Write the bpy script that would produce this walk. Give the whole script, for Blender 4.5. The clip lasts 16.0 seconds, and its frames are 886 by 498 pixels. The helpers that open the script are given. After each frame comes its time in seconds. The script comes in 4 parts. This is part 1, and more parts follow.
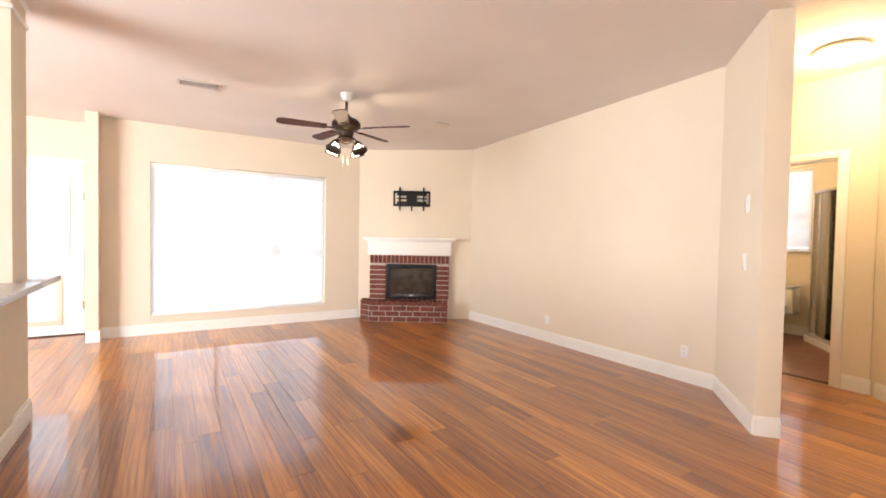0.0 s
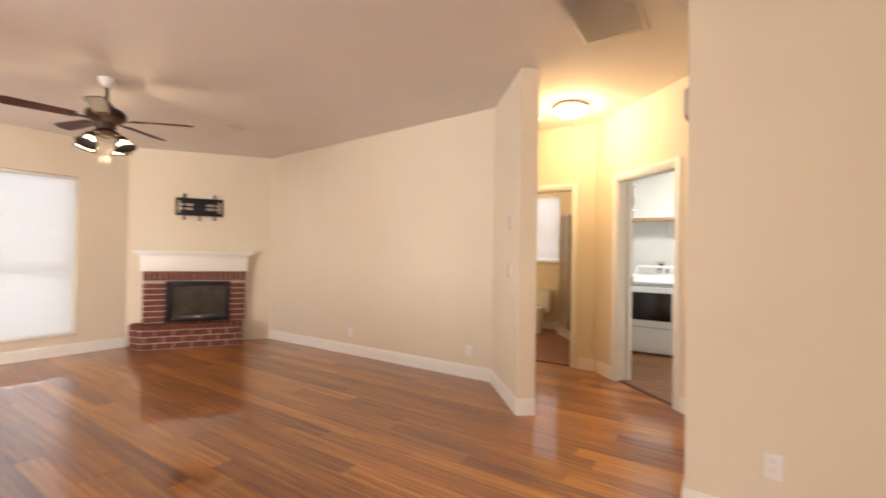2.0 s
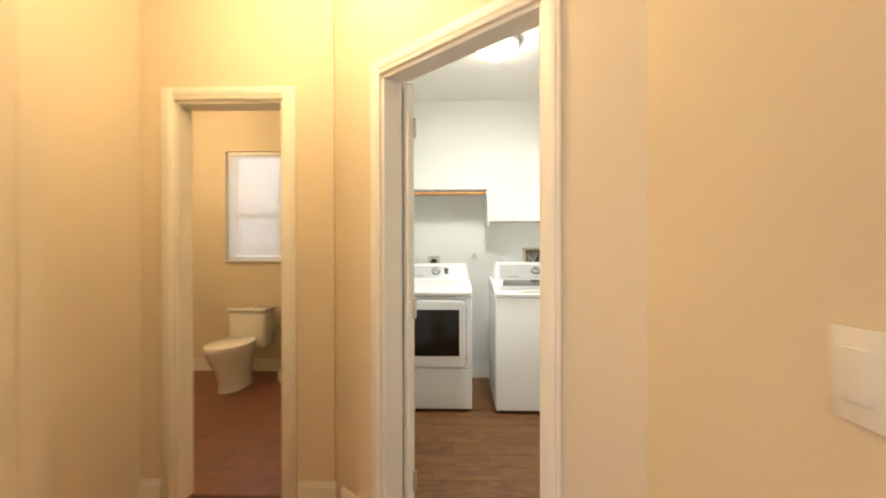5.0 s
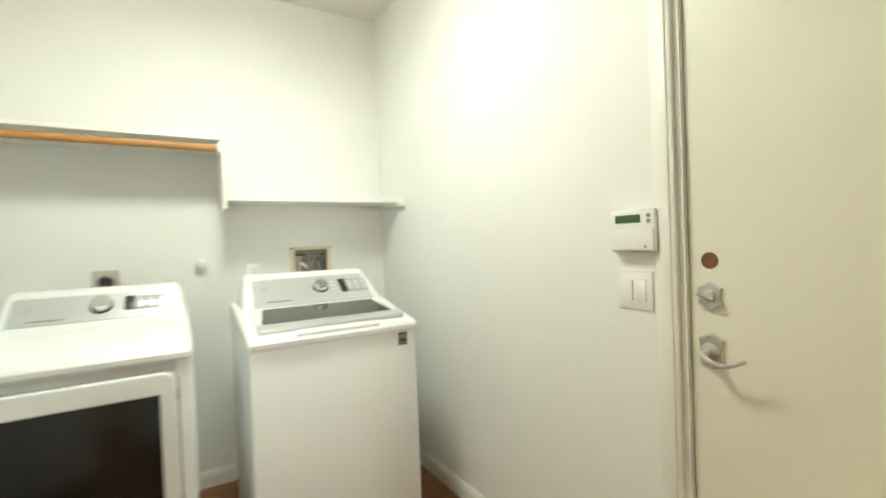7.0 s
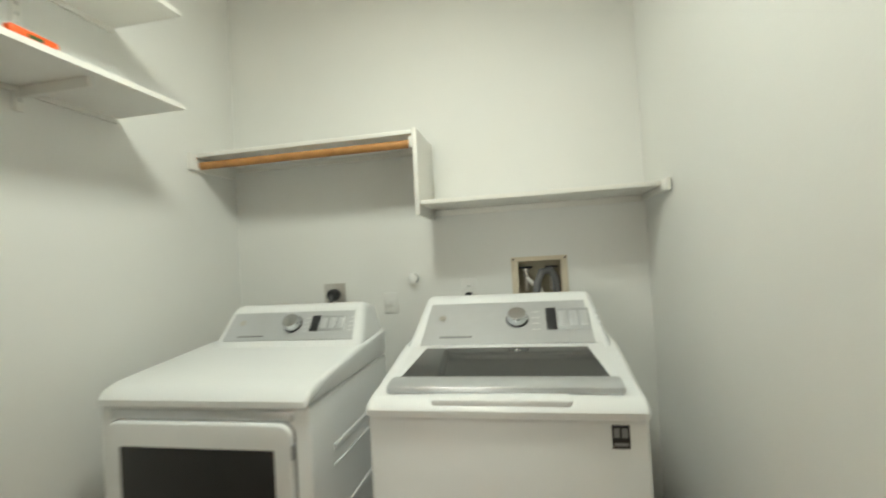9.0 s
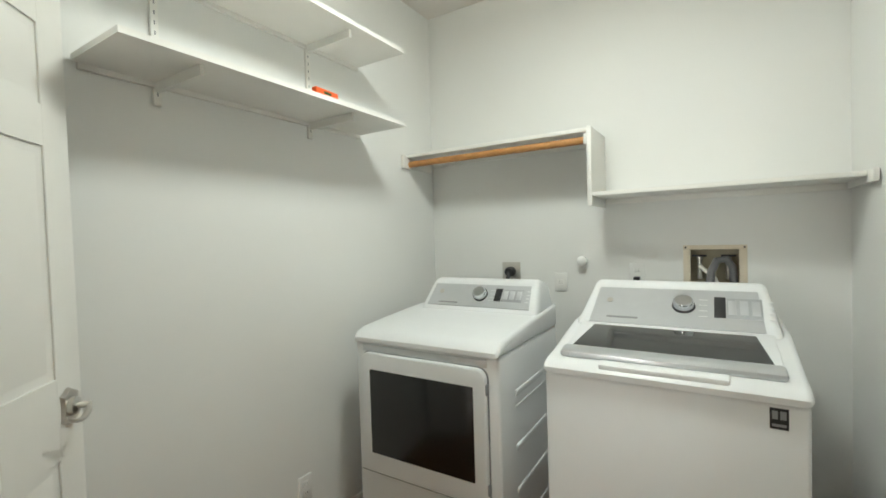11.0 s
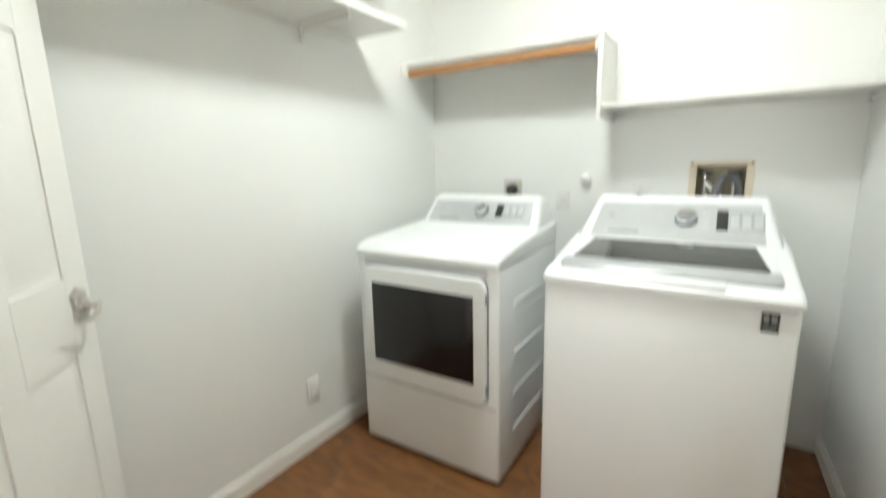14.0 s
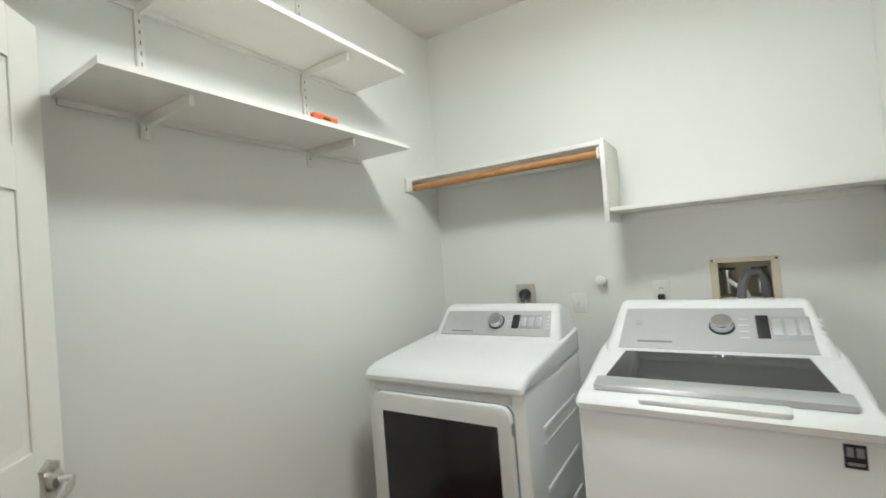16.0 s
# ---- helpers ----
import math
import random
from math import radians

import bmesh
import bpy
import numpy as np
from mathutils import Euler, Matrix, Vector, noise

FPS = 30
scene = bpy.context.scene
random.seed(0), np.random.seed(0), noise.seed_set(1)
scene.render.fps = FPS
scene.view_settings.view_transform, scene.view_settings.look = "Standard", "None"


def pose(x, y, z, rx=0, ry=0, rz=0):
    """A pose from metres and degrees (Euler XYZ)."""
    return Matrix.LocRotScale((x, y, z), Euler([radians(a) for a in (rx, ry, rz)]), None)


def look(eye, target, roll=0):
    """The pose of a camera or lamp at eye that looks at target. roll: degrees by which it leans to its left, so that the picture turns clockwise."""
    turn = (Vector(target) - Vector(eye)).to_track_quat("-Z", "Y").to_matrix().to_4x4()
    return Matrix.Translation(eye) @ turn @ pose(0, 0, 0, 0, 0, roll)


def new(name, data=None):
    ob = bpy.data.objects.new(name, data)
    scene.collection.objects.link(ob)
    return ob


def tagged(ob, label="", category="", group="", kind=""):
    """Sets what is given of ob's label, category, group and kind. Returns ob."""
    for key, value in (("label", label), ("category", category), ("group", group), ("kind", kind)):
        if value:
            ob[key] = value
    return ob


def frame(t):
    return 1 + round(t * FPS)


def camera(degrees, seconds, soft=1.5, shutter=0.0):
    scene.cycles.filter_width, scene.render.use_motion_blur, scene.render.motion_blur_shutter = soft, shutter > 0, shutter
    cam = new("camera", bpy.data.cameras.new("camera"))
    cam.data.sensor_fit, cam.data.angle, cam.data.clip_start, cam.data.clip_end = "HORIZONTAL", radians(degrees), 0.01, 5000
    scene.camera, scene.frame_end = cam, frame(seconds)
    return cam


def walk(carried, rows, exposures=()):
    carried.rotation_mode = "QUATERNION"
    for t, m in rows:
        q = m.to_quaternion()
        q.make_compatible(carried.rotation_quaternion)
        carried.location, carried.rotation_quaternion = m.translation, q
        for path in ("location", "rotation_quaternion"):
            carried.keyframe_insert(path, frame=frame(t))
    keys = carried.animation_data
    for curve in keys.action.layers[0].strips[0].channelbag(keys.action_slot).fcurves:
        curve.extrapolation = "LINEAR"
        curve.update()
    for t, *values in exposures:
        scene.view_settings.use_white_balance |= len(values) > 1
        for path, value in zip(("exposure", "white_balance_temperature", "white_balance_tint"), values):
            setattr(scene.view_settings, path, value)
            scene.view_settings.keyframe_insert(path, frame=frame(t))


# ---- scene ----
cam = camera(90.7, 16.0, soft=1.7, shutter=0.5)
PATH = [
    (0, (1.419, 1.68, 1.253), (2.479, 3.375, 1.199), 1.1),
    (0.5, (1.417, 1.674, 1.26), (2.472, 3.373, 1.242), 1.6),
    (1, (1.421, 1.664, 1.253), (2.522, 3.334, 1.236), 1.4),
    (1.5, (1.455, 1.629, 1.271), (2.793, 3.116, 1.274), 1.3),
    (2, (1.463, 1.577, 1.249), (3.126, 2.688, 1.274), 1.0),
    (2.5, (1.649, 1.605, 1.233), (3.476, 2.418, 1.203), 0.8),
    (3, (2.066, 1.745, 1.245), (3.964, 2.377, 1.227), 1.2),
    (3.5, (2.578, 1.926, 1.249), (4.535, 2.339, 1.211), 0.2),
    (4, (3.046, 2.063, 1.268), (5.026, 2.35, 1.266), 0.1),
    (4.2, (3.299, 2.115, 1.294), (5.282, 2.371, 1.29), 0.1),
    (6.3, (5.396, 2.312, 1.261), (7.311, 1.736, 1.216), -1.8),
    (6.5, (5.527, 2.287, 1.267), (7.396, 1.579, 1.202), -2.1),
    (7, (5.893, 2.147, 1.277), (7.614, 1.128, 1.248), -2.2),
    (7.5, (6.203, 1.972, 1.288), (7.793, 0.76, 1.339), -3.1),
    (8, (6.487, 1.783, 1.309), (8.145, 0.666, 1.351), -5.4),
    (8.5, (6.658, 1.591, 1.34), (8.648, 1.4, 1.358), -1.5),
    (9, (6.553, 1.525, 1.309), (8.517, 1.906, 1.342), -3.2),
    (9.5, (6.4, 1.487, 1.299), (8.259, 2.22, 1.22), -3.7),
    (9.7, (6.367, 1.467, 1.313), (8.163, 2.346, 1.264), -4.0),
    (11.8, (6.216, 1.475, 1.364), (7.862, 2.602, 1.22), -1.3),
    (12, (6.221, 1.48, 1.336), (7.858, 2.593, 1.048), -0.8),
    (12.5, (6.227, 1.493, 1.223), (7.769, 2.5, 0.443), 0.1),
    (13, (6.231, 1.493, 1.174), (7.697, 2.445, 0.204), -0.1),
    (13.5, (6.232, 1.491, 1.178), (7.72, 2.446, 0.242), -0.3),
    (14, (6.241, 1.485, 1.3), (7.904, 2.53, 0.918), -1.3),
    (14.5, (6.266, 1.45, 1.346), (7.944, 2.538, 1.345), -1.5),
    (15, (6.25, 1.481, 1.365), (7.95, 2.533, 1.307), -0.9),
    (15.5, (6.275, 1.53, 1.387), (7.995, 2.55, 1.356), -1.5),
    (16, (6.316, 1.56, 1.392), (8.008, 2.627, 1.425), -4.6),
]
walk(cam, [(t, look(eye, target, roll)) for t, eye, target, roll in PATH],
     exposures=[(0, 0.58, 6200, 14), (0.5, 0.42, 6200, 14), (1.0, 0.28, 6300, 15), (2.0, 0.08, 6850, 16), (3.0, 0.05, 6950, 15), (4.2, -0.02, 7150, 12), (5.4, 0.0, 7150, 10), (6.3, 0.14, 7400, 6), (7.0, -0.02, 7150, 2), (7.5, -0.15, 7050, 1),
                (8.5, -0.72, 7050, 4), (9.7, -0.62, 6950, 4), (11.8, -0.6, 6500, 8), (12.5, -0.55, 6550, 7), (13.0, -0.35, 6600, 8), (13.5, 0.07, 6450, 8), (14.5, -0.12, 6450, 9), (15.2, -0.38, 6450, 9), (16, -0.57, 6450, 9)])

# ---- world and lights ----
H = 2.74
world = bpy.data.worlds.new("sky")
scene.world = world
world.use_nodes = True
wn = world.node_tree
sky = wn.nodes.new("ShaderNodeTexSky")
sky.sky_type, sky.sun_disc, sky.sun_elevation, sky.sun_rotation = "NISHITA", False, radians(79), radians(140)
wn.nodes["Background"].inputs["Strength"].default_value = 0.05
wn.links.new(sky.outputs[0], wn.nodes["Background"].inputs["Color"])


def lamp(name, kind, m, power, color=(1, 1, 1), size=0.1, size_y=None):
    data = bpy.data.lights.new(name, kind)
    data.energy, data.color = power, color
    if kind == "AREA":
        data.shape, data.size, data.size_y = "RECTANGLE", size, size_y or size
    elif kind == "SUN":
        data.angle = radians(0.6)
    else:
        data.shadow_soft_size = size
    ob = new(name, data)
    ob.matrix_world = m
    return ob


lamp("sun", "SUN", look((0, 0, 10), (-1.0, 1.2, 2)), 2.0, (1, 0.95, 0.88))
WARM = (1.0, 0.72, 0.38)
lamp("sky_light_window", "AREA", look((2.29, 8.3, 1.16), (2.29, 0, 1.16)), 29, (0.80, 0.90, 1.0), 2.1, 1.8)
lamp("sky_light_door", "AREA", look((0.15, 8.72, 1.4), (0.15, 0, 1.4)), 0.9, (0.9, 0.96, 1.0), 0.55, 0.9)
# kitchen and entry lamps fill the room from openings added out of view
lamp("sky_fill_kitchen", "AREA", look((-3.09, 4.5, 1.5), (3, 4.5, 1.5)), 330, (0.98, 0.97, 0.94), 2.4, 1.5)
lamp("sky_fill_entry", "AREA", look((1.2, -2.59, 1.5), (1.2, 3, 1.5)), 95, (1.0, 0.95, 0.88), 2.4, 1.6)
lamp("sky_light_bath", "AREA", look((8.98, 4.36, 1.75), (6, 4.36, 1.5)), 6, (0.68, 0.80, 1.0), 0.6, 1.1)
lamp("hall_bulb", "POINT", pose(5.72, 2.94, H - 0.16), 28, WARM, 0.09)
lamp("laundry_bulb", "AREA", pose(7.36, 1.97, H - 0.142), 23, (0.93, 1.0, 0.98), 0.32)
lamp("laundry_glow", "POINT", pose(7.36, 1.97, H - 0.17), 8.5, (0.93, 1.0, 0.98), 0.1)
# warm fill added to brighten the bathroom, no fixture known there
lamp("bath_fill", "POINT", pose(7.6, 4.75, H - 0.17), 34, WARM, 0.1)
lamp("fan_bulb", "POINT", pose(2.885, 5.855, 1.98), 8, (1.0, 0.8, 0.5), 0.06)


# ---- materials ----
def mat(name, color, rough=0.5, metal=0.0, var=0.06, scale=6.0, bump=0.0, bscale=200.0, coat=0.0, trans=0.0):
    m = bpy.data.materials.new(name)
    m.use_nodes = True
    nt = m.node_tree
    b = nt.nodes["Principled BSDF"]
    b.inputs["Roughness"].default_value = rough
    b.inputs["Metallic"].default_value = metal
    b.inputs["Coat Weight"].default_value = coat
    b.inputs["Transmission Weight"].default_value = trans
    geo = nt.nodes.new("ShaderNodeNewGeometry")
    if var:
        n = nt.nodes.new("ShaderNodeTexNoise")
        n.inputs["Scale"].default_value, n.inputs["Detail"].default_value = scale, 6
        nt.links.new(geo.outputs["Position"], n.inputs["Vector"])
        r = nt.nodes.new("ShaderNodeValToRGB")
        r.color_ramp.elements[0].position, r.color_ramp.elements[1].position = 0.3, 0.7
        r.color_ramp.elements[0].color = (*[c * (1 - var) for c in color], 1)
        r.color_ramp.elements[1].color = (*[min(1, c * (1 + var * 0.6)) for c in color], 1)
        nt.links.new(n.outputs["Fac"], r.inputs["Fac"])
        nt.links.new(r.outputs[0], b.inputs["Base Color"])
    else:
        b.inputs["Base Color"].default_value = (*color, 1)
    if bump:
        n2 = nt.nodes.new("ShaderNodeTexNoise")
        n2.inputs["Scale"].default_value, n2.inputs["Detail"].default_value = bscale, 4
        nt.links.new(geo.outputs["Position"], n2.inputs["Vector"])
        bp = nt.nodes.new("ShaderNodeBump")
        bp.inputs["Strength"].default_value, bp.inputs["Distance"].default_value = bump, 0.004
        nt.links.new(n2.outputs["Fac"], bp.inputs["Height"])
        nt.links.new(bp.outputs[0], b.inputs["Normal"])
    return m


def wood(name, dark, mid, light, rough, along=(6.0, 0.6, 6.0), rings=3.0, island=False, spread=0.5, bump=0.15, coat=0.0, figure=0.0):
    """Boards that run along y: streaked grain, each board of its own tone."""
    m = bpy.data.materials.new(name)
    m.use_nodes = True
    nt = m.node_tree
    b = nt.nodes["Principled BSDF"]
    geo = nt.nodes.new("ShaderNodeNewGeometry")
    if island:
        rnd = geo.outputs["Random Per Island"]
    else:
        rnd = nt.nodes.new("ShaderNodeObjectInfo").outputs["Random"]
    off = nt.nodes.new("ShaderNodeMath")
    off.operation = "MULTIPLY"
    off.inputs[1].default_value = 37.0
    nt.links.new(rnd, off.inputs[0])
    add = nt.nodes.new("ShaderNodeVectorMath")
    add.operation = "ADD"
    nt.links.new(geo.outputs["Position"], add.inputs[0])
    nt.links.new(off.outputs[0], add.inputs[1])
    mul = nt.nodes.new("ShaderNodeVectorMath")
    mul.operation = "MULTIPLY"
    mul.inputs[1].default_value = along
    nt.links.new(add.outputs[0], mul.inputs[0])
    n = nt.nodes.new("ShaderNodeTexNoise")
    n.inputs["Scale"].default_value, n.inputs["Detail"].default_value, n.inputs["Distortion"].default_value = rings, 8, 0.9
    nt.links.new(mul.outputs[0], n.inputs["Vector"])
    mix = nt.nodes.new("ShaderNodeMath")
    mix.operation = "MULTIPLY_ADD"
    mix.inputs[1].default_value = spread
    nt.links.new(rnd, mix.inputs[0])
    sub = nt.nodes.new("ShaderNodeMath")
    sub.operation = "SUBTRACT"
    sub.inputs[1].default_value = spread / 2
    grain = n.outputs["Fac"]
    if figure:
        # growth rings: contour lines of the slow noise, with fine streaks over them
        n.inputs["Detail"].default_value = 2.5
        ring = nt.nodes.new("ShaderNodeMath")
        ring.operation = "MULTIPLY"
        ring.inputs[1].default_value = figure
        nt.links.new(n.outputs["Fac"], ring.inputs[0])
        ping = nt.nodes.new("ShaderNodeMath")
        ping.operation = "PINGPONG"
        ping.inputs[1].default_value = 0.5
        nt.links.new(ring.outputs[0], ping.inputs[0])
        fine = nt.nodes.new("ShaderNodeTexNoise")
        fine.inputs["Scale"].default_value, fine.inputs["Detail"].default_value = rings * 9, 6
        nt.links.new(mul.outputs[0], fine.inputs["Vector"])
        both = nt.nodes.new("ShaderNodeMix")
        both.inputs["Factor"].default_value = 0.52
        nt.links.new(ping.outputs[0], both.inputs["A"])
        nt.links.new(fine.outputs["Fac"], both.inputs["B"])
        lift = nt.nodes.new("ShaderNodeMath")
        lift.operation = "ADD"
        lift.inputs[1].default_value = 0.10
        nt.links.new(both.outputs["Result"], lift.inputs[0])
        grain = lift.outputs[0]
    nt.links.new(grain, sub.inputs[0])
    nt.links.new(sub.outputs[0], mix.inputs[2])
    r = nt.nodes.new("ShaderNodeValToRGB")
    e = r.color_ramp.elements
    e[0].position, e[0].color = 0.22, (*dark, 1)
    e[1].position, e[1].color = 0.8, (*light, 1)
    q = e.new(0.5)
    q.color = (*mid, 1)
    nt.links.new(mix.outputs[0], r.inputs["Fac"])
    nt.links.new(r.outputs[0], b.inputs["Base Color"])
    rr = nt.nodes.new("ShaderNodeMapRange")
    rr.inputs["To Min"].default_value, rr.inputs["To Max"].default_value = rough * 0.85, rough * 1.15
    b.inputs["Coat Weight"].default_value, b.inputs["Coat Roughness"].default_value = coat, 0.055
    nt.links.new(n.outputs["Fac"], rr.inputs["Value"])
    nt.links.new(rr.outputs[0], b.inputs["Roughness"])
    bp = nt.nodes.new("ShaderNodeBump")
    bp.inputs["Strength"].default_value, bp.inputs["Distance"].default_value = bump, 0.002
    nt.links.new(n.outputs["Fac"], bp.inputs["Height"])
    nt.links.new(bp.outputs[0], b.inputs["Normal"])
    return m


def glow(name, color, strength):
    m = bpy.data.materials.new(name)
    m.use_nodes = True
    b = m.node_tree.nodes["Principled BSDF"]
    b.inputs["Base Color"].default_value = (*color, 1)
    b.inputs["Emission Color"].default_value = (*color, 1)
    b.inputs["Emission Strength"].default_value = strength
    return m


def translucent(name, color, amount):
    m = bpy.data.materials.new(name)
    m.use_nodes = True
    nt = m.node_tree
    b = nt.nodes["Principled BSDF"]
    b.inputs["Base Color"].default_value = (*color, 1)
    t = nt.nodes.new("ShaderNodeBsdfTranslucent")
    t.inputs["Color"].default_value = (*color, 1)
    mx = nt.nodes.new("ShaderNodeMixShader")
    mx.inputs[0].default_value = amount
    nt.links.new(b.outputs[0], mx.inputs[1])
    nt.links.new(t.outputs[0], mx.inputs[2])
    nt.links.new(mx.outputs[0], nt.nodes["Material Output"].inputs["Surface"])
    return m


M_CREAM = mat("cream_wall_paint", (0.74, 0.66, 0.53), 0.75, var=0.03, scale=1.5, bump=0.12, bscale=90)
M_LWALL = mat("laundry_wall_paint", (0.83, 0.835, 0.815), 0.6, var=0.025, scale=1.5, bump=0.07, bscale=90)
M_CEIL = mat("ceiling_paint", (0.78, 0.74, 0.70), 0.85, var=0.03, scale=2, bump=0.4, bscale=120)
M_TRIM = mat("white_trim_paint", (0.84, 0.83, 0.79), 0.4, var=0.02, scale=8)
M_DOOR = mat("white_door_paint", (0.80, 0.78, 0.68), 0.42, var=0.03, scale=3, bump=0.08, bscale=60)
M_APPL = mat("white_enamel", (0.84, 0.86, 0.87), 0.34, var=0.012, scale=3, coat=0.12)
M_SILVER = mat("silver_plastic", (0.62, 0.64, 0.66), 0.3, 0.55, var=0.03, scale=20)
M_CHROME = mat("brushed_nickel", (0.62, 0.60, 0.565), 0.28, 1.0, var=0.06, scale=30)
M_DARK = mat("dark_plastic", (0.02, 0.02, 0.022), 0.35, var=0.2)
M_DGLASS = mat("dark_door_glass", (0.010, 0.010, 0.010), 0.22, var=0.1)
M_LID = mat("smoked_lid_glass", (0.09, 0.093, 0.096), 0.06, 0.4, var=0.1, coat=1.0)
M_KEY = mat("grey_key_plastic", (0.42, 0.44, 0.46), 0.45, var=0.04, scale=30)
# inside of the supply box: the shade in the recess is in this colour
M_BOX_SHADE = mat("shaded_tan_plastic", (0.40, 0.36, 0.26), 0.6, var=0.15, scale=20)
M_KNOB = mat("polished_silver", (0.70, 0.72, 0.75), 0.16, 1.0, var=0.03, scale=20)
M_BLACK = mat("black_metal", (0.012, 0.012, 0.013), 0.45, 0.6, var=0.2)
M_BRONZE = mat("dark_bronze", (0.045, 0.028, 0.020), 0.35, 0.8, var=0.2)
M_BLADE = mat("dark_cherry_wood", (0.060, 0.010, 0.006), 0.6, var=0.25, scale=12)
M_OAK = mat("oak_dowel", (0.52, 0.25, 0.085), 0.5, var=0.18, scale=30)
M_BRICK = mat("red_brick", (0.165, 0.046, 0.030), 0.85, var=0.45, scale=25, bump=0.5, bscale=120)
M_MORTAR = mat("mortar", (0.50, 0.42, 0.36), 0.95, var=0.15, scale=40, bump=0.5)
M_PORC = mat("white_porcelain", (0.84, 0.84, 0.82), 0.12, var=0.01, coat=0.5)
M_GRAN = mat("grey_counter", (0.42, 0.41, 0.40), 0.25, var=0.35, scale=90)
M_ORANGE = mat("orange_plastic", (0.85, 0.12, 0.02), 0.4, var=0.05)
M_LCD = mat("green_lcd", (0.045, 0.10, 0.04), 0.25, var=0.1)
M_GREY = mat("grey_plastic", (0.28, 0.29, 0.30), 0.5, var=0.1)
M_HOSE = mat("grey_hose", (0.16, 0.16, 0.17), 0.6, var=0.2)
M_CORD = mat("cut_wood", (0.17, 0.075, 0.035), 0.8, var=0.3, scale=60)
M_GROUT = mat("grout", (0.25, 0.17, 0.12), 0.9, var=0.2, scale=30)
M_GAP = mat("plank_gap", (0.03, 0.012, 0.006), 0.8, var=0.1)
M_SOOT = mat("firebox_brick", (0.10, 0.085, 0.075), 0.95, var=0.6, scale=9, bump=0.3)
M_VENT = mat("vent_enamel", (0.60, 0.55, 0.50), 0.5, var=0.05)
M_SLAT = translucent("blind_slat", (0.88, 0.88, 0.87), 0.55)
M_FROST = glow("lit_frosted_glass", (1.0, 0.86, 0.6), 9)
M_FROST2 = glow("lit_lamp_bowl", (1.0, 0.86, 0.58), 10)
M_OUT = glow("bright_outdoors", (0.86, 0.93, 1.0), 0.75)
M_PLANK = wood("cherry_floor_planks", (0.125, 0.030, 0.005), (0.32, 0.103, 0.011), (0.58, 0.235, 0.030), 0.38, along=(15, 0.42, 15), rings=3.2, spread=0.34, bump=0.02, coat=0.8)
M_PLANKS = wood("cherry_floor_far", (0.125, 0.030, 0.005), (0.32, 0.103, 0.011), (0.58, 0.235, 0.030), 0.38, along=(15, 0.42, 15), rings=3.2, island=True, spread=0.34, bump=0.02, coat=0.8)
M_TILE = wood("wood_look_tile", (0.095, 0.040, 0.016), (0.195, 0.080, 0.026), (0.29, 0.126, 0.040), 0.48, along=(5.5, 1.2, 5.5), rings=1.1, spread=0.10, figure=8.0)
M_BTILE = mat("brown_bath_tile", (0.20, 0.075, 0.04), 0.35, var=0.25, scale=8)


def clear_glass(name, tint=(0.95, 0.97, 0.97)):
    m = bpy.data.materials.new(name)
    m.use_nodes = True
    b = m.node_tree.nodes["Principled BSDF"]
    b.inputs["Base Color"].default_value = (*tint, 1)
    b.inputs["Roughness"].default_value, b.inputs["Transmission Weight"].default_value, b.inputs["IOR"].default_value = 0.02, 1.0, 1.45
    return m


M_GLASS = clear_glass("clear_glass")


# ---- mesh helpers ----
def add_box(bm, x0, x1, y0, y1, z0, z1, bevel=0.0, seg=2):
    g = bmesh.ops.create_cube(bm, size=1, matrix=Matrix.Translation(((x0 + x1) / 2, (y0 + y1) / 2, (z0 + z1) / 2)) @ Matrix.Diagonal((abs(x1 - x0), abs(y1 - y0), abs(z1 - z0), 1)))
    if bevel:
        es = list({e for v in g["verts"] for e in v.link_edges})
        bmesh.ops.bevel(bm, geom=es, offset=bevel, segments=seg, affect="EDGES", profile=0.5)
    return bm


def box(x0, x1, y0, y1, z0, z1, bevel=0.0, seg=2):
    return add_box(bmesh.new(), x0, x1, y0, y1, z0, z1, bevel, seg)


def add_prism(bm, poly, z0, z1):
    lo = [bm.verts.new((x, y, z0)) for x, y in poly]
    hi = [bm.verts.new((x, y, z1)) for x, y in poly]
    n = len(poly)
    bm.faces.new(lo[::-1])
    bm.faces.new(hi)
    for i in range(n):
        bm.faces.new((lo[i], lo[(i + 1) % n], hi[(i + 1) % n], hi[i]))
    bmesh.ops.recalc_face_normals(bm, faces=bm.faces)
    return bm


def prism(poly, z0, z1):
    return add_prism(bmesh.new(), poly, z0, z1)


def profile_y(poly, y0, y1, bevel=0.0, seg=3):
    """A side view in x and z, drawn out along y."""
    bm = bmesh.new()
    a = [bm.verts.new((x, y0, z)) for x, z in poly]
    b = [bm.verts.new((x, y1, z)) for x, z in poly]
    n = len(poly)
    f0, f1 = bm.faces.new(a), bm.faces.new(b[::-1])
    for i in range(n):
        bm.faces.new((a[i], b[i], b[(i + 1) % n], a[(i + 1) % n]))
    bmesh.ops.recalc_face_normals(bm, faces=bm.faces)
    if bevel:
        es = list({e for f in (f0, f1) for e in f.edges})
        bmesh.ops.bevel(bm, geom=es, offset=bevel, segments=seg, affect="EDGES", profile=0.5)
    return bm


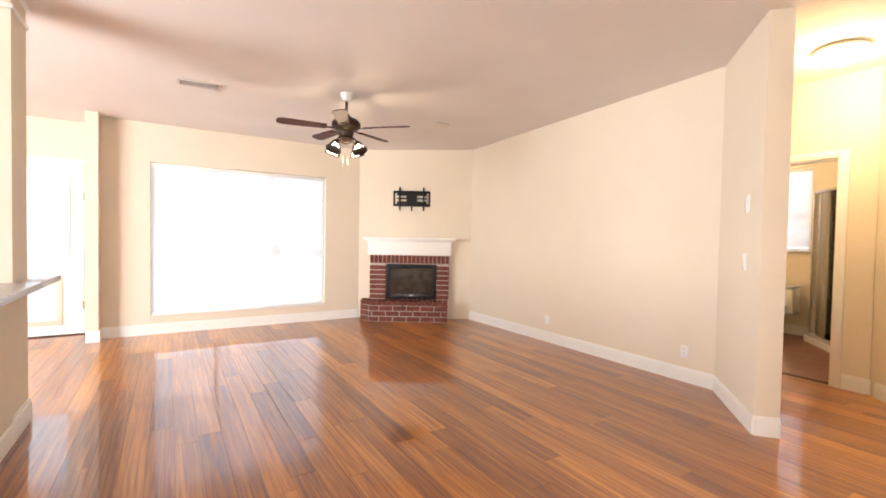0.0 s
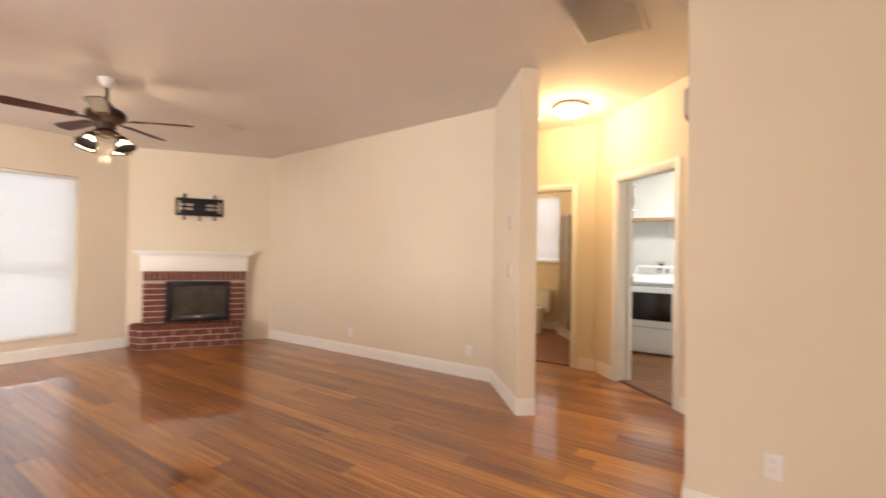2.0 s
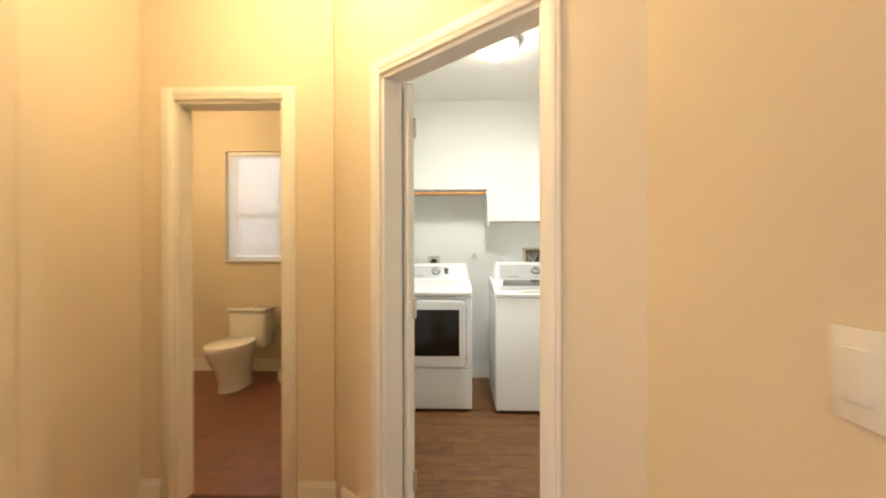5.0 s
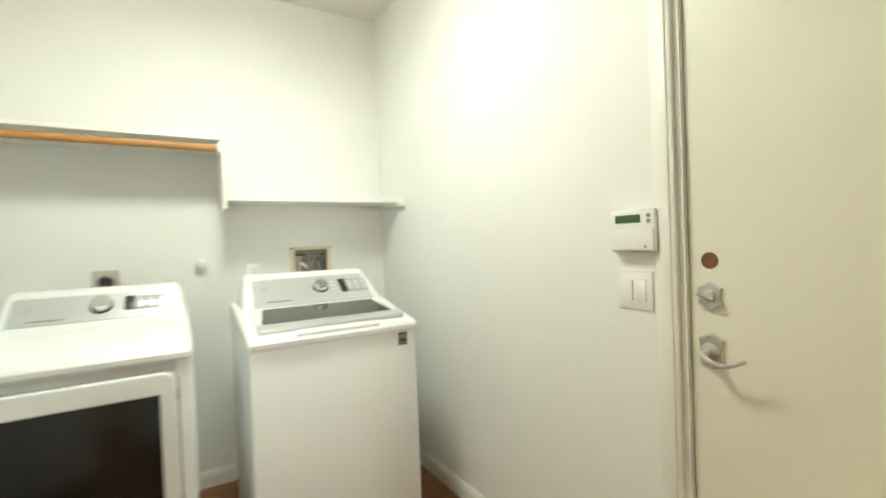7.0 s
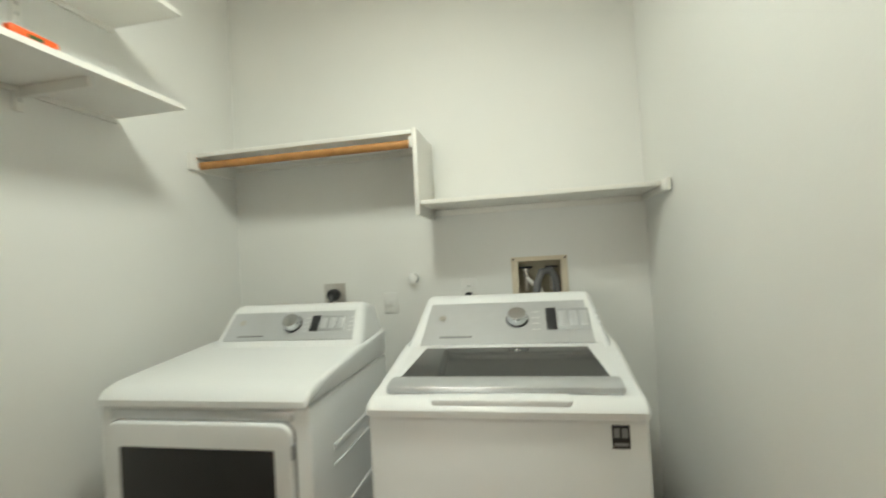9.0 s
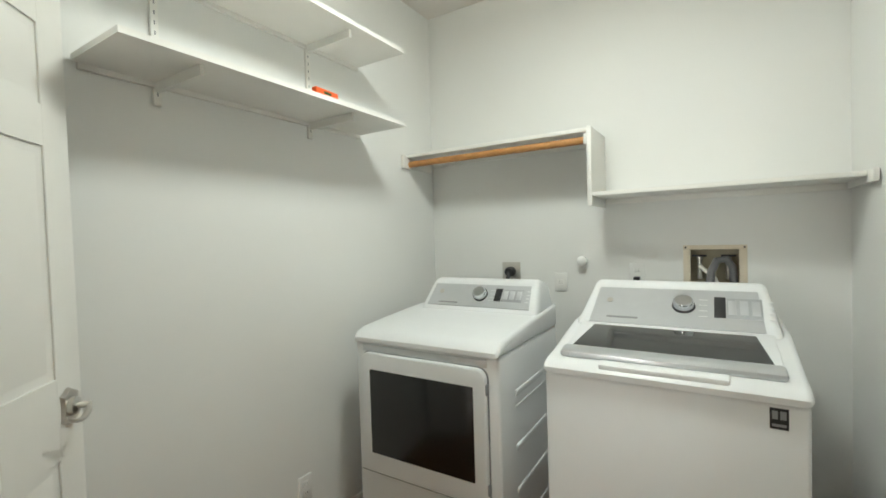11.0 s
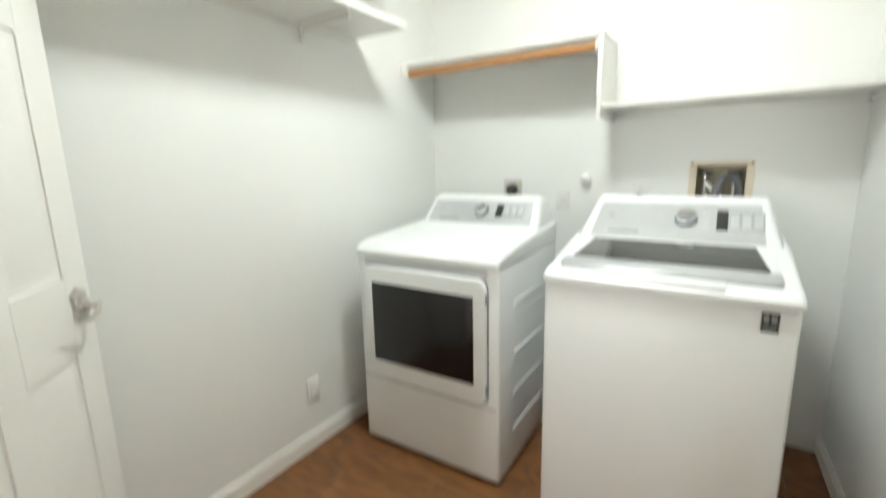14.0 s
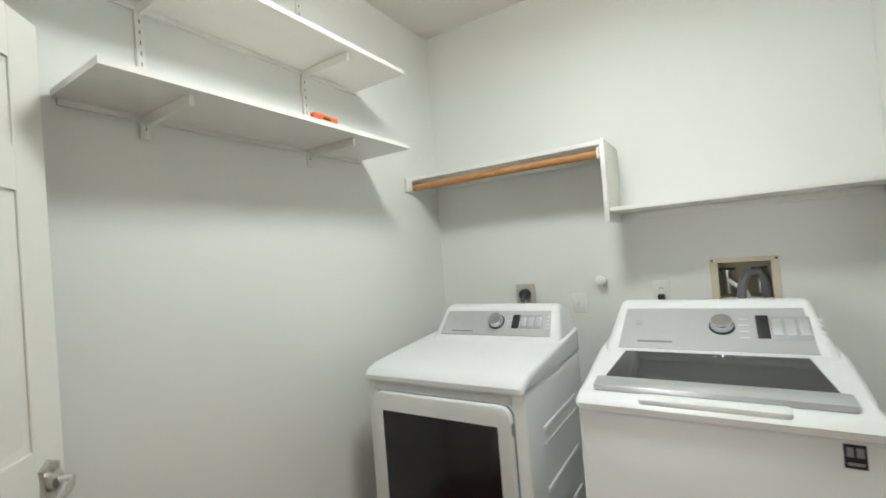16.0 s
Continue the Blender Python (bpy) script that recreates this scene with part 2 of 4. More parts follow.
def add_lathe(bm, prof, seg=28, m=Matrix.Identity(4)):
    rings = []
    for r, z in prof:
        rings.append([bm.verts.new(m @ Vector((r * math.cos(2 * math.pi * i / seg), r * math.sin(2 * math.pi * i / seg), z))) for i in range(seg)])
    for a, b in zip(rings, rings[1:]):
        for i in range(seg):
            bm.faces.new((a[i], a[(i + 1) % seg], b[(i + 1) % seg], b[i]))
    bm.faces.new(rings[0][::-1])
    bm.faces.new(rings[-1])
    bmesh.ops.recalc_face_normals(bm, faces=bm.faces)
    return bm


def lathe(prof, seg=28, m=Matrix.Identity(4)):
    return add_lathe(bmesh.new(), prof, seg, m)


def tube(points, r, seg=10, taper=1.0):
    bm = bmesh.new()
    pts = [Vector(p) for p in points]
    rings = []
    for i, p in enumerate(pts):
        d = (pts[min(i + 1, len(pts) - 1)] - pts[max(i - 1, 0)]).normalized()
        q = d.to_track_quat("Z", "Y").to_matrix()
        rr = r * (1 + (taper - 1) * i / (len(pts) - 1))
        rings.append([bm.verts.new(p + q @ Vector((rr * math.cos(2 * math.pi * k / seg), rr * math.sin(2 * math.pi * k / seg), 0))) for k in range(seg)])
    for a, b in zip(rings, rings[1:]):
        for k in range(seg):
            bm.faces.new((a[k], a[(k + 1) % seg], b[(k + 1) % seg], b[k]))
    bm.faces.new(rings[0][::-1])
    bm.faces.new(rings[-1])
    bmesh.ops.recalc_face_normals(bm, faces=bm.faces)
    return bm


def mesh_of(name, bm, material, smooth=True):
    me = bpy.data.meshes.new(name)
    bm.to_mesh(me)
    bm.free()
    me.materials.append(material)
    if smooth:
        me.polygons.foreach_set("use_smooth", [True] * len(me.polygons))
        me.set_sharp_from_angle(angle=radians(35))
    return me


def part(name, bm, material, parent, label="", m=None):
    ob = new(name, mesh_of(name, bm, material))
    ob.parent = parent
    if m is not None:
        ob.matrix_basis = m
    if label:
        ob["label"] = label
    return ob


def thing(name, m, label, category, group="", kind=""):
    ob = new(name)
    ob.matrix_basis = m
    ob.empty_display_size = 0.1
    return tagged(ob, label, category, group, kind)


def struct(name, bm, material, label, category):
    return tagged(new(name, mesh_of(name, bm, material, False)), label, category, kind="structure")


def along(p0, p1):
    """The frame of a wall: x along it from p0 to p1, y to its left, and its length."""
    d = Vector((p1[0] - p0[0], p1[1] - p0[1], 0))
    return Matrix.Translation((p0[0], p0[1], 0)) @ Matrix.Rotation(math.atan2(d.y, d.x), 4, "Z"), d.length


def wall(name, p0, p1, thick, material, holes=(), label="", h=None, ext=0.0):
    """A wall whose seen face runs from p0 to p1; its body lies to the right of that line. Holes: (s0, s1, z0, z1)."""
    m, n = along(p0, p1)
    h = h or H
    bm = bmesh.new()
    s = -ext
    for s0, s1, z0, z1 in sorted(holes):
        add_box(bm, s, s0, -thick, 0, 0, h)
        if z0 > 0:
            add_box(bm, s0, s1, -thick, 0, 0, z0)
        add_box(bm, s0, s1, -thick, 0, z1, h)
        s = s1
    add_box(bm, s, n + ext, -thick, 0, 0, h)
    bm.transform(m)
    return struct(name, bm, material, label, "wall")


def base_profile(bm, s0, s1, h=0.11, t=0.014):
    add_box(bm, s0, s1, 0, t, 0, h - 0.022)
    add_box(bm, s0, s1, 0, t * 0.72, h - 0.022, h - 0.01)
    add_box(bm, s0, s1, 0, t * 0.4, h - 0.01, h)
    return bm


def baseboard(p0, p1, runs=None, h=0.128):
    m, n = along(p0, p1)
    bm = bmesh.new()
    for s0, s1 in runs or [(0, n)]:
        base_profile(bm, s0, s1, h)
    bm.transform(m)
    return struct("baseboard", bm, M_TRIM, "white painted wooden baseboard along the wall", "baseboard")


def casing(p0, p1, s0, s1, top, thick, w=0.062):
    """Door casing on both faces of the wall, with the jamb lining."""
    m, n = along(p0, p1)
    t = thing("door_casing", m, "white painted moulded door casing and jamb", "door frame", kind="structure")
    for nm, y0, y1 in (("casing", 0.0, 0.016), ("casing", -thick - 0.016, -thick)):
        for a, b, c, d in ((s0 - w, s0, 0, top + w), (s1, s1 + w, 0, top + w), (s0, s1, top, top + w)):
            bm = box(a, b, y0, y1, c, d, 0.004)
            if b - a < 0.1:
                add_box(bm, a + 0.012, b - 0.02, y0 - 0.004, y1 + 0.004, c, d - 0.012, 0.003)
            else:
                add_box(bm, a, b, y0 - 0.004, y1 + 0.004, c + 0.02, d - 0.012, 0.003)
            part(nm, bm, M_TRIM, t)
    for a, b, c, d in ((s0, s0 + 0.016, 0, top), (s1 - 0.016, s1, 0, top), (s0 + 0.016, s1 - 0.016, top - 0.016, top)):
        part("jamb", box(a, b, -thick + 0.001, -0.001, c, d), M_TRIM, t)
    return t


# ---- large structure ----
XL, YW, YR = 5.34, 8.05, 1.775
TH = 0.12
WX0, WX1, WZ0, WZ1 = 1.22, 3.36, 0.23, 2.09
FPA, FPB = (3.88, YW), (XL, 7.14)
A, B = (6.36, 2.81), (5.375, 1.775)
COLI, COLO = (4.66, 2.99), (4.76, 2.885)
XB = 6.40
LN, LS, LE = 3.01, 0.975, 8.60

struct("floor_slab", box(-3.2, 9.2, -2.7, 8.9, -0.2, -0.012), M_GAP, "dark subfloor beneath the floorboards", "floor")
struct("ceiling", box(-3.2, 9.2, -2.7, 8.9, H, H + 0.15), M_CEIL, "flat white textured ceiling of the house", "ceiling")
wall("wall_window", (XL + 0.2, YW), (0.745, YW), 0.16, M_CREAM, [(XL + 0.2 - WX1, XL + 0.2 - WX0, WZ0, WZ1)], "cream painted wall with a wide window")
# wall stub between the window wall and the back door
struct("wall_stub", box(0.63, 0.745, 7.86, 8.55, 0, H), M_CREAM, "cream painted wall stub beside the back door", "wall")
wall("wall_back_door", (0.66, 8.45), (-3.1, 8.45), 0.14, M_CREAM, [(0.10, 0.95, 0, 2.03)], "cream painted wall with the back door")
wall("wall_long", (XL, 3.57), (XL, 7.4), TH, M_CREAM, label="long cream painted living room wall", ext=0.0)
struct("wall_fireplace", prism([FPA, (XL, YW), FPB], 0, H), M_CREAM, "cream painted diagonal chimney wall", "wall")
struct("wall_angled", prism([COLI, COLO, (5.48, 3.52), (XL, 3.57)], 0, H), M_CREAM, "cream painted angled wall end beside the hall", "wall")
struct("wall_hall_north", box(5.46, XB, 3.84, 3.96, 0, H), M_CREAM, "cream painted hall wall", "wall")
struct("wall_hall_west", box(5.46, 5.54, 3.5, 3.9, 0, H), M_CREAM, "cream painted hall wall", "wall")
wall("wall_bath", (XB, 2.86), (XB, 3.9), TH, M_CREAM, [(0.25, 0.80, 0, 2.02)], "cream painted hall wall with the bathroom door")
BA, BAN = along(B, A)
S0, S1, DT = 0.30, 1.11, 2.03
wall("wall_laundry_door_hall", B, (A[0] + 0.13, A[1] + 0.1353), 0.05, M_CREAM, [(S0, S1, 0, DT)], "cream painted angled hall wall with the laundry door")


def off(s, d):
    v = BA @ Vector((s, d, 0))
    return (v.x, v.y)


# laundry side of the angled wall
wall("wall_laundry_door", off(-0.15, -0.05), off(BAN + 0.30, -0.05), 0.05, M_LWALL, [(S0 + 0.15, S1 + 0.15, 0, DT)], "white painted angled laundry wall with the door")
wall("wall_hall_right", (3.92, YR), (B[0], YR), 0.1, M_CREAM, label="cream painted hall wall", ext=0.0)
struct("wall_living_right", box(3.92, 4.02, -2.6, YR - 0.1, 0, H), M_CREAM, "cream painted living room wall", "wall")
wall("wall_laundry_north", (LE + 0.1, LN), (6.45, LN), 0.05, M_LWALL, label="white painted laundry wall behind the shelves")
wall("wall_bath_south", (6.52, LN + 0.05), (9.0, LN + 0.05), -0.07, M_CREAM, label="cream painted bathroom wall")
wall("wall_laundry_east", (LE, 0.85), (LE, LN + 0.06), 0.1, M_LWALL, [(1.372 - 0.85, 1.588 - 0.85, 1.105, 1.265)], "white painted laundry wall behind the machines")
GX0, GX1 = 5.745, 6.60
SP0, SP1 = (5.3, LS - 0.025), (LE + 0.1, LS + 0.036)
wall("wall_laundry_south", SP0, SP1, 0.12, M_LWALL, [(GX0 - 5.3, GX1 - 5.3, 0, 2.04)], "white painted laundry wall with the alarm panel")
wall("wall_laundry_west", (5.52, 1.79), (5.52, 0.85), 0.1, M_LWALL, label="white painted laundry wall")
BE = 8.78
wall("wall_bath_east", (BE, 3.0), (BE, 5.6), 0.14, M_CREAM, [(1.07, 1.68, 1.14, 2.30)], "cream painted bathroom wall with a window")
struct("wall_bath_north", box(6.4, 9.0, 5.5, 5.62, 0, H), M_CREAM, "cream painted bathroom wall", "wall")
struct("wall_bath_west", box(6.4, XB + TH, 3.9, 5.5, 0, H), M_CREAM, "cream painted bathroom wall", "wall")
# plain unseen walls that close the house, the first added to block kitchen light
struct("wall_light_block", box(0.05, 0.17, -2.53, 3.2, 0, H), M_CREAM, "plain cream painted wall added out of view to block kitchen light", "wall")
# the two openings are assumed, cut to hold the fill lamps
wall("wall_west", (-3.03, 8.6), (-3.03, -2.6), 0.12, M_CREAM, [(8.6 - 5.7, 8.6 - 3.3, 0.75, 2.25)], "plain cream painted kitchen wall with an unseen opening added for fill light")
wall("wall_south", (-3.03, -2.53), (4.02, -2.53), 0.12, M_CREAM, [(3.03, 5.43, 0.7, 2.3)], "plain cream painted entry wall with an unseen opening added for fill light")


def ceil_z(y):
    return H - 0.001 - 0.036 * max(0.0, y - 3.0)


bm = bmesh.new()
vs = [bm.verts.new(p) for p in ((-3.03, 3.0, ceil_z(3)), (XL + 0.02, 3.0, ceil_z(3)), (XL + 0.02, 8.46, ceil_z(8.46)), (-3.03, 8.46, ceil_z(8.46)), (-3.03, 3.0, H), (XL + 0.02, 3.0, H), (XL + 0.02, 8.46, H), (-3.03, 8.46, H))]
for f in ((0, 1, 2, 3), (4, 5, 6, 7), (0, 1, 5, 4), (1, 2, 6, 5), (2, 3, 7, 6), (3, 0, 4, 7)):
    bm.faces.new([vs[i] for i in f])
bmesh.ops.recalc_face_normals(bm, faces=bm.faces)
struct("ceiling_living", bm, M_CEIL, "white textured living room ceiling", "ceiling")

for p0, p1, runs in (
        ((FPA[0], YW), (0.745, YW), None), ((0.745, YW), (0.745, 7.86), None), ((0.759, 7.86), (0.63, 7.86), None),
        ((XL, 3.57), FPB, None), (COLI, (XL, 3.57), None), (COLO, COLI, None),
        (B, A, [(0.0, S0 - 0.07), (S1 + 0.07, BAN)]), ((XB, 2.80), (XB, 3.9), [(0.05, 0.24), (0.93, 1.1)]),
        ((3.92, YR), (B[0], YR), None), ((3.92, -2.5), (3.92, YR), None)):
    baseboard(p0, p1, runs)
for p0, p1, runs in (
        ((LE, LN), (6.68, LN), None), (off(BAN + 0.28, -0.1), off(S1 + 0.07, -0.1), None),
        ((LE, LS), (LE, LN), None), (SP0, SP1, [(GX1 - 5.22, LE - 5.3)])):
    baseboard(p0, p1, runs, 0.085)
casing(B, A, S0, S1, DT, 0.10)
casing((XB, 2.86), (XB, 3.9), 0.25, 0.80, 2.02, TH)
casing(SP0, SP1, GX0 - 5.3, GX1 - 5.3, 2.04, 0.12)
casing((0.66, 8.45), (-3.1, 8.45), 0.10, 0.95, 2.03, 0.14)

# ---- living room ----
def blind_window(name, x0, x1, z0, z1, y, label, mull, depth=0.16):
    """A window seen from -y: frame, sashes, panes, sill and a lowered blind."""
    w = thing(name, pose(0, y, 0), label, "window", kind="structure")
    d0 = depth - 0.05
    for a, b, c, d in ((x0, x0 + 0.05, z0, z1), (x1 - 0.05, x1, z0, z1), (x0 + 0.05, x1 - 0.05, z0, z0 + 0.05), (x0 + 0.05, x1 - 0.05, z1 - 0.05, z1)):
        part("window_frame", box(a, b, d0, depth, c, d, 0.004), M_TRIM, w)
    edges = [x0 + 0.05] + list(mull) + [x1 - 0.05]
    for x in mull:
        part("mullion", box(x - 0.035, x + 0.035, d0, depth, z0 + 0.05, z1 - 0.05, 0.004), M_TRIM, w)
    zm = z0 + (z1 - z0) * 0.42
    for a, b in zip(edges, edges[1:]):
        part("meeting_rail", box(a + 0.035, b - 0.035, d0 + 0.005, depth, zm - 0.025, zm + 0.025, 0.004), M_TRIM, w)
        p = part("pane", box(a, b, d0 + 0.02, d0 + 0.024, z0 + 0.05, z1 - 0.05), M_GLASS, w)
        p.visible_shadow = False
    part("window_sill", box(x0 - 0.0, x1 + 0.0, -0.02, d0, z0 - 0.001, z0 + 0.018, 0.004), M_TRIM, w)
    return w


def blind(x0, x1, z0, z1, y, label, pitch=0.024, tilt=72):
    b = thing("window_blind", pose(0, y, 0), label, "blind")
    part("headrail", box(x0 + 0.01, x1 - 0.01, 0.02, 0.055, z1 - 0.04, z1 - 0.003, 0.003), M_TRIM, b)
    bm = box(-(x1 - x0) / 2 + 0.012, (x1 - x0) / 2 - 0.012, -0.0125, 0.0125, -0.0004, 0.0004)
    me = mesh_of("slat", bm, M_SLAT, False)
    n = int((z1 - z0 - 0.075) / pitch)
    for i in range(n):
        s = new("slat", me)
        s.parent = b
        s.matrix_basis = pose((x0 + x1) / 2, 0.038, z1 - 0.05 - i * pitch, tilt + random.uniform(-3, 3))
    part("bottom_rail", box(x0 + 0.012, x1 - 0.012, 0.028, 0.048, z0 + 0.02, z0 + 0.035, 0.003), M_TRIM, b)
    k = 4 if x1 - x0 > 1 else 2
    for i in range(k):
        x = x0 + (x1 - x0) * (i + 0.5) / k
        part("ladder_cord", box(x - 0.0015, x + 0.0015, 0.020, 0.022, z0 + 0.03, z1 - 0.04), M_TRIM, b)
    part("wand", tube([(x0 + 0.12, 0.012, z1 - 0.05), (x0 + 0.12, 0.010, z1 - 0.85)], 0.004, 6), M_TRIM, b)
    return b


blind_window("window_1", WX0, WX1, WZ0, WZ1, YW, "wide triple window with white frames behind lowered blinds", (1.95, 2.64))
blind(WX0, WX1, WZ0, WZ1, YW, "wide white horizontal blind lowered over the living room window")
struct("backdrop", box(-4, 7, 10.6, 10.7, -1, 5), M_OUT, "bright hazy daylight outside the windows", "backdrop")


def panel_door(name, w, h, label, mat_, th=0.035, panels=True):
    """A door leaf from its hinge along +x, its face at y = 0 and th."""
    d = thing(name, Matrix.Identity(4), label, "door")
    part("leaf", box(0, w, 0.006, th - 0.006, 0, h), mat_, d)
    stile, mid = w * 0.15, w * 0.13
    cw = (w - 2 * stile - mid) / 2
    rows = ((0.23, 0.83), (1.03, 1.60), (1.70, h - 0.12)) if panels else ()
    cuts = [0] + [z for r in rows for z in r] + [h]
    for y0, y1 in ((0, 0.006), (th - 0.006, th)):
        for a, b in ((0, stile), (w - stile, w), (stile + cw, stile + cw + mid)):
            part("stile", box(a, b, y0, y1, 0.0, h, 0.0015, 1), mat_, d)
        for i in range(0, len(cuts), 2):
            for a in (stile, stile + cw + mid):
                part("rail", box(a, a + cw, y0, y1, cuts[i], cuts[i + 1]), mat_, d)
        for z0, z1 in rows:
            for a in (stile, stile + cw + mid):
                bm = bmesh.new()
                g = 0.022
                yb, yt = (0.006, 0.0005) if y0 == 0 else (th - 0.006, th - 0.0005)
                lo = [bm.verts.new((x, yb, z)) for x, z in ((a + g, z0 + g), (a + cw - g, z0 + g), (a + cw - g, z1 - g), (a + g, z1 - g))]
                k = g + 0.03
                hi = [bm.verts.new((x, yt, z)) for x, z in ((a + k, z0 + k), (a + cw - k, z0 + k), (a + cw - k, z1 - k), (a + k, z1 - k))]
                bm.faces.new(hi)
                for i in range(4):
                    bm.faces.new((lo[i], lo[(i + 1) % 4], hi[(i + 1) % 4], hi[i]))
                bmesh.ops.recalc_face_normals(bm, faces=bm.faces)
                part("panel", bm, mat_, d)
    for z in (0.22, 1.0, h - 0.2):
        part("hinge", box(-0.012, 0.03, -0.004, 0.012, z - 0.045, z + 0.045, 0.002), M_CHROME, d, "satin nickel hinge")
    return d


def scalloped(x, z, w, h, y0, y1):
    """A plate upright in x and z with an arched top and foot and drawn-in sides."""
    n, pts = 10, []
    for i in range(n + 1):
        u = -1 + 2 * i / n
        pts.append((u * w / 2, h / 2 - 0.005 + 0.007 * math.cos(u * math.pi)))
    for i in range(1, n):
        v = 1 - 2 * i / n
        pts.append((w / 2 - 0.005 * math.cos(v * math.pi / 2), v * (h / 2 - 0.008)))
    pts += [(-a, -b) for a, b in pts]
    bm = bmesh.new()
    lo = [bm.verts.new((x + a, y0, z + b)) for a, b in pts]
    hi = [bm.verts.new((x + a * 0.9, y1, z + b * 0.9)) for a, b in pts]
    bm.faces.new(lo)
    bm.faces.new(hi[::-1])
    for i in range(len(pts)):
        j = (i + 1) % len(pts)
        bm.faces.new((lo[i], lo[j], hi[j], hi[i]))
    bmesh.ops.recalc_face_normals(bm, faces=bm.faces)
    return bm


def lever(door, x, z, y, sign, flip):
    """Square rose with a curved lever; sign: the way it stands out, flip: the way it points."""
    r = part("handle_rose", scalloped(x, z, 0.066, 0.092, y, y + sign * 0.009), M_CHROME, door, "scalloped satin nickel handle rose")
    part("rose_collar", lathe([(0.024, 0.0), (0.022, 0.012), (0.013, 0.016)], 20, pose(x, y + sign * 0.008, z, -90 * sign)), M_CHROME, r)
    pts = [(x, y + sign * 0.01, z), (x, y + sign * 0.048, z)]
    for i in range(1, 9):
        t = i / 8
        pts.append((x + flip * 0.105 * t, y + sign * (0.050 + 0.004 * math.sin(3 * t)), z - 0.004 - 0.016 * math.sin(t * 3.6)))
    part("lever", tube(pts, 0.0085, 10, 0.5), M_CHROME, r, "curved satin nickel lever")


ldoor = panel_door("door_1", 0.66, 2.015, "white six-panel laundry door standing open against the wall", M_TRIM)
hx, hy = off(S1 - 0.03, -0.16)
ldoor.matrix_basis = pose(hx, hy, 0.01, 0, 0, 45)
lever(ldoor, 0.60, 0.95, 0.0, -1, -1)

# back door with its glass light and pet flap
bd = thing("door_2", pose(0.545, 8.48, 0.01, 0, 0, 180), "white back door with a large glass light and a pet flap", "door")
for a, b, c, d in ((0, 0.15, 0, 2.0), (0.66, 0.81, 0, 2.0), (0.15, 0.66, 0, 0.92), (0.15, 0.66, 1.86, 2.0)):
    part("leaf", box(a, b, 0, 0.04, c, d, 0.002, 1), M_TRIM, bd)
for a, b, c, d in ((0.13, 0.16, 0.90, 1.88), (0.65, 0.68, 0.90, 1.88), (0.16, 0.65, 0.90, 0.93), (0.16, 0.65, 1.85, 1.88)):
    part("light_frame", box(a, b, 0.04, 0.055, c, d, 0.004), M_TRIM, bd)
gl = part("pane", box(0.15, 0.66, 0.018, 0.022, 0.92, 1.86), M_GLASS, bd)
gl.visible_shadow = False
pf = part("pet_flap", box(0.2, 0.6, 0.04, 0.058, 0.12, 0.68, 0.006), M_CREAM, bd, "cream plastic pet flap")
part("flap", box(0.24, 0.56, 0.058, 0.064, 0.17, 0.60, 0.003), M_PORC, pf)
part("hinge", box(-0.012, 0.02, 0.036, 0.05, 0.3, 0.39, 0.002), M_CHROME, bd)
part("hinge", box(-0.012, 0.02, 0.036, 0.05, 1.6, 1.69, 0.002), M_CHROME, bd)
struct("door_threshold", box(-0.29, 0.56, 8.40, 8.6, 0.0, 0.012, 0.003), M_BRONZE, "dark metal threshold under the back door", "threshold")

# breakfast bar with its pillar
pen = thing("breakfast_bar", pose(0, 0, 0), "cream half wall and pillar of a breakfast bar", "bar", kind="structure")
part("half_wall", box(0.48, 0.64, 3.6, 5.18, 0, 0.9), M_CREAM, pen)
part("pillar", box(0.38, 0.64, 5.18, 5.50, 0, H), M_CREAM, pen)
for z0, z1, g in ((0, 0.13, 0.016), (0.13, 0.15, 0.008), (H - 0.22, H - 0.19, 0.012), (H - 0.10, H - 0.06, 0.025), (H - 0.06, H - 0.03, 0.05), (H - 0.03, H, 0.075)):
    part("moulding", box(0.38 - g, 0.64 + g, 5.18 - g, 5.50 + g, z0, z1, 0.005), M_TRIM, pen)
part("baseboard", box(0.64, 0.654, 3.6, 5.16, 0, 0.12, 0.003), M_TRIM, pen)
ct = tagged(new("countertop", mesh_of("countertop", box(0.1, 0.335, 5.16, 5.66, 0.9, 0.94, 0.006), M_GRAN)), "grey stone countertop on the half wall", "countertop")
bm = box(0.18, 0.78, 3.6, 5.165, 0.902, 0.94, 0.006)
add_box(bm, 0.666, 0.78, 5.165, 5.66, 0.902, 0.94, 0.006)
ct.data = mesh_of("countertop", bm, M_GRAN)

# fireplace
FM, FL = along(FPB, FPA)
fp = thing("fireplace", FM, "corner fireplace of red brick with a white mantel", "fireplace")
# x along the wall, y out into the room
HX0, HX1, HD = 0.35, 1.65, 0.34
SX0, SX1, SD = 0.33, 1.53, 0.11
FZ = 0.30
part("hearth_core", prism([(HX0 + 0.012, 0.0), (HX1 - 0.012, 0.0), (HX1 - 0.012, 0.18), (HX1 - 0.15, HD - 0.012), (HX0 + 0.012, HD - 0.012)][::-1], 0, FZ - 0.06), M_MORTAR, fp, "pale mortar")
bm = bmesh.new()
OX0, OX1, OZ0, OZ1 = 0.52, 1.28, FZ + 0.01, 0.83
add_box(bm, SX0 + 0.01, OX0 - 0.01, 0, SD - 0.01, FZ - 0.06, 0.97)
add_box(bm, OX1 + 0.01, SX1 - 0.01, 0, SD - 0.01, FZ - 0.06, 0.97)
add_box(bm, OX0 - 0.01, OX1 + 0.01, 0, SD - 0.01, OZ1 + 0.01, 0.97)
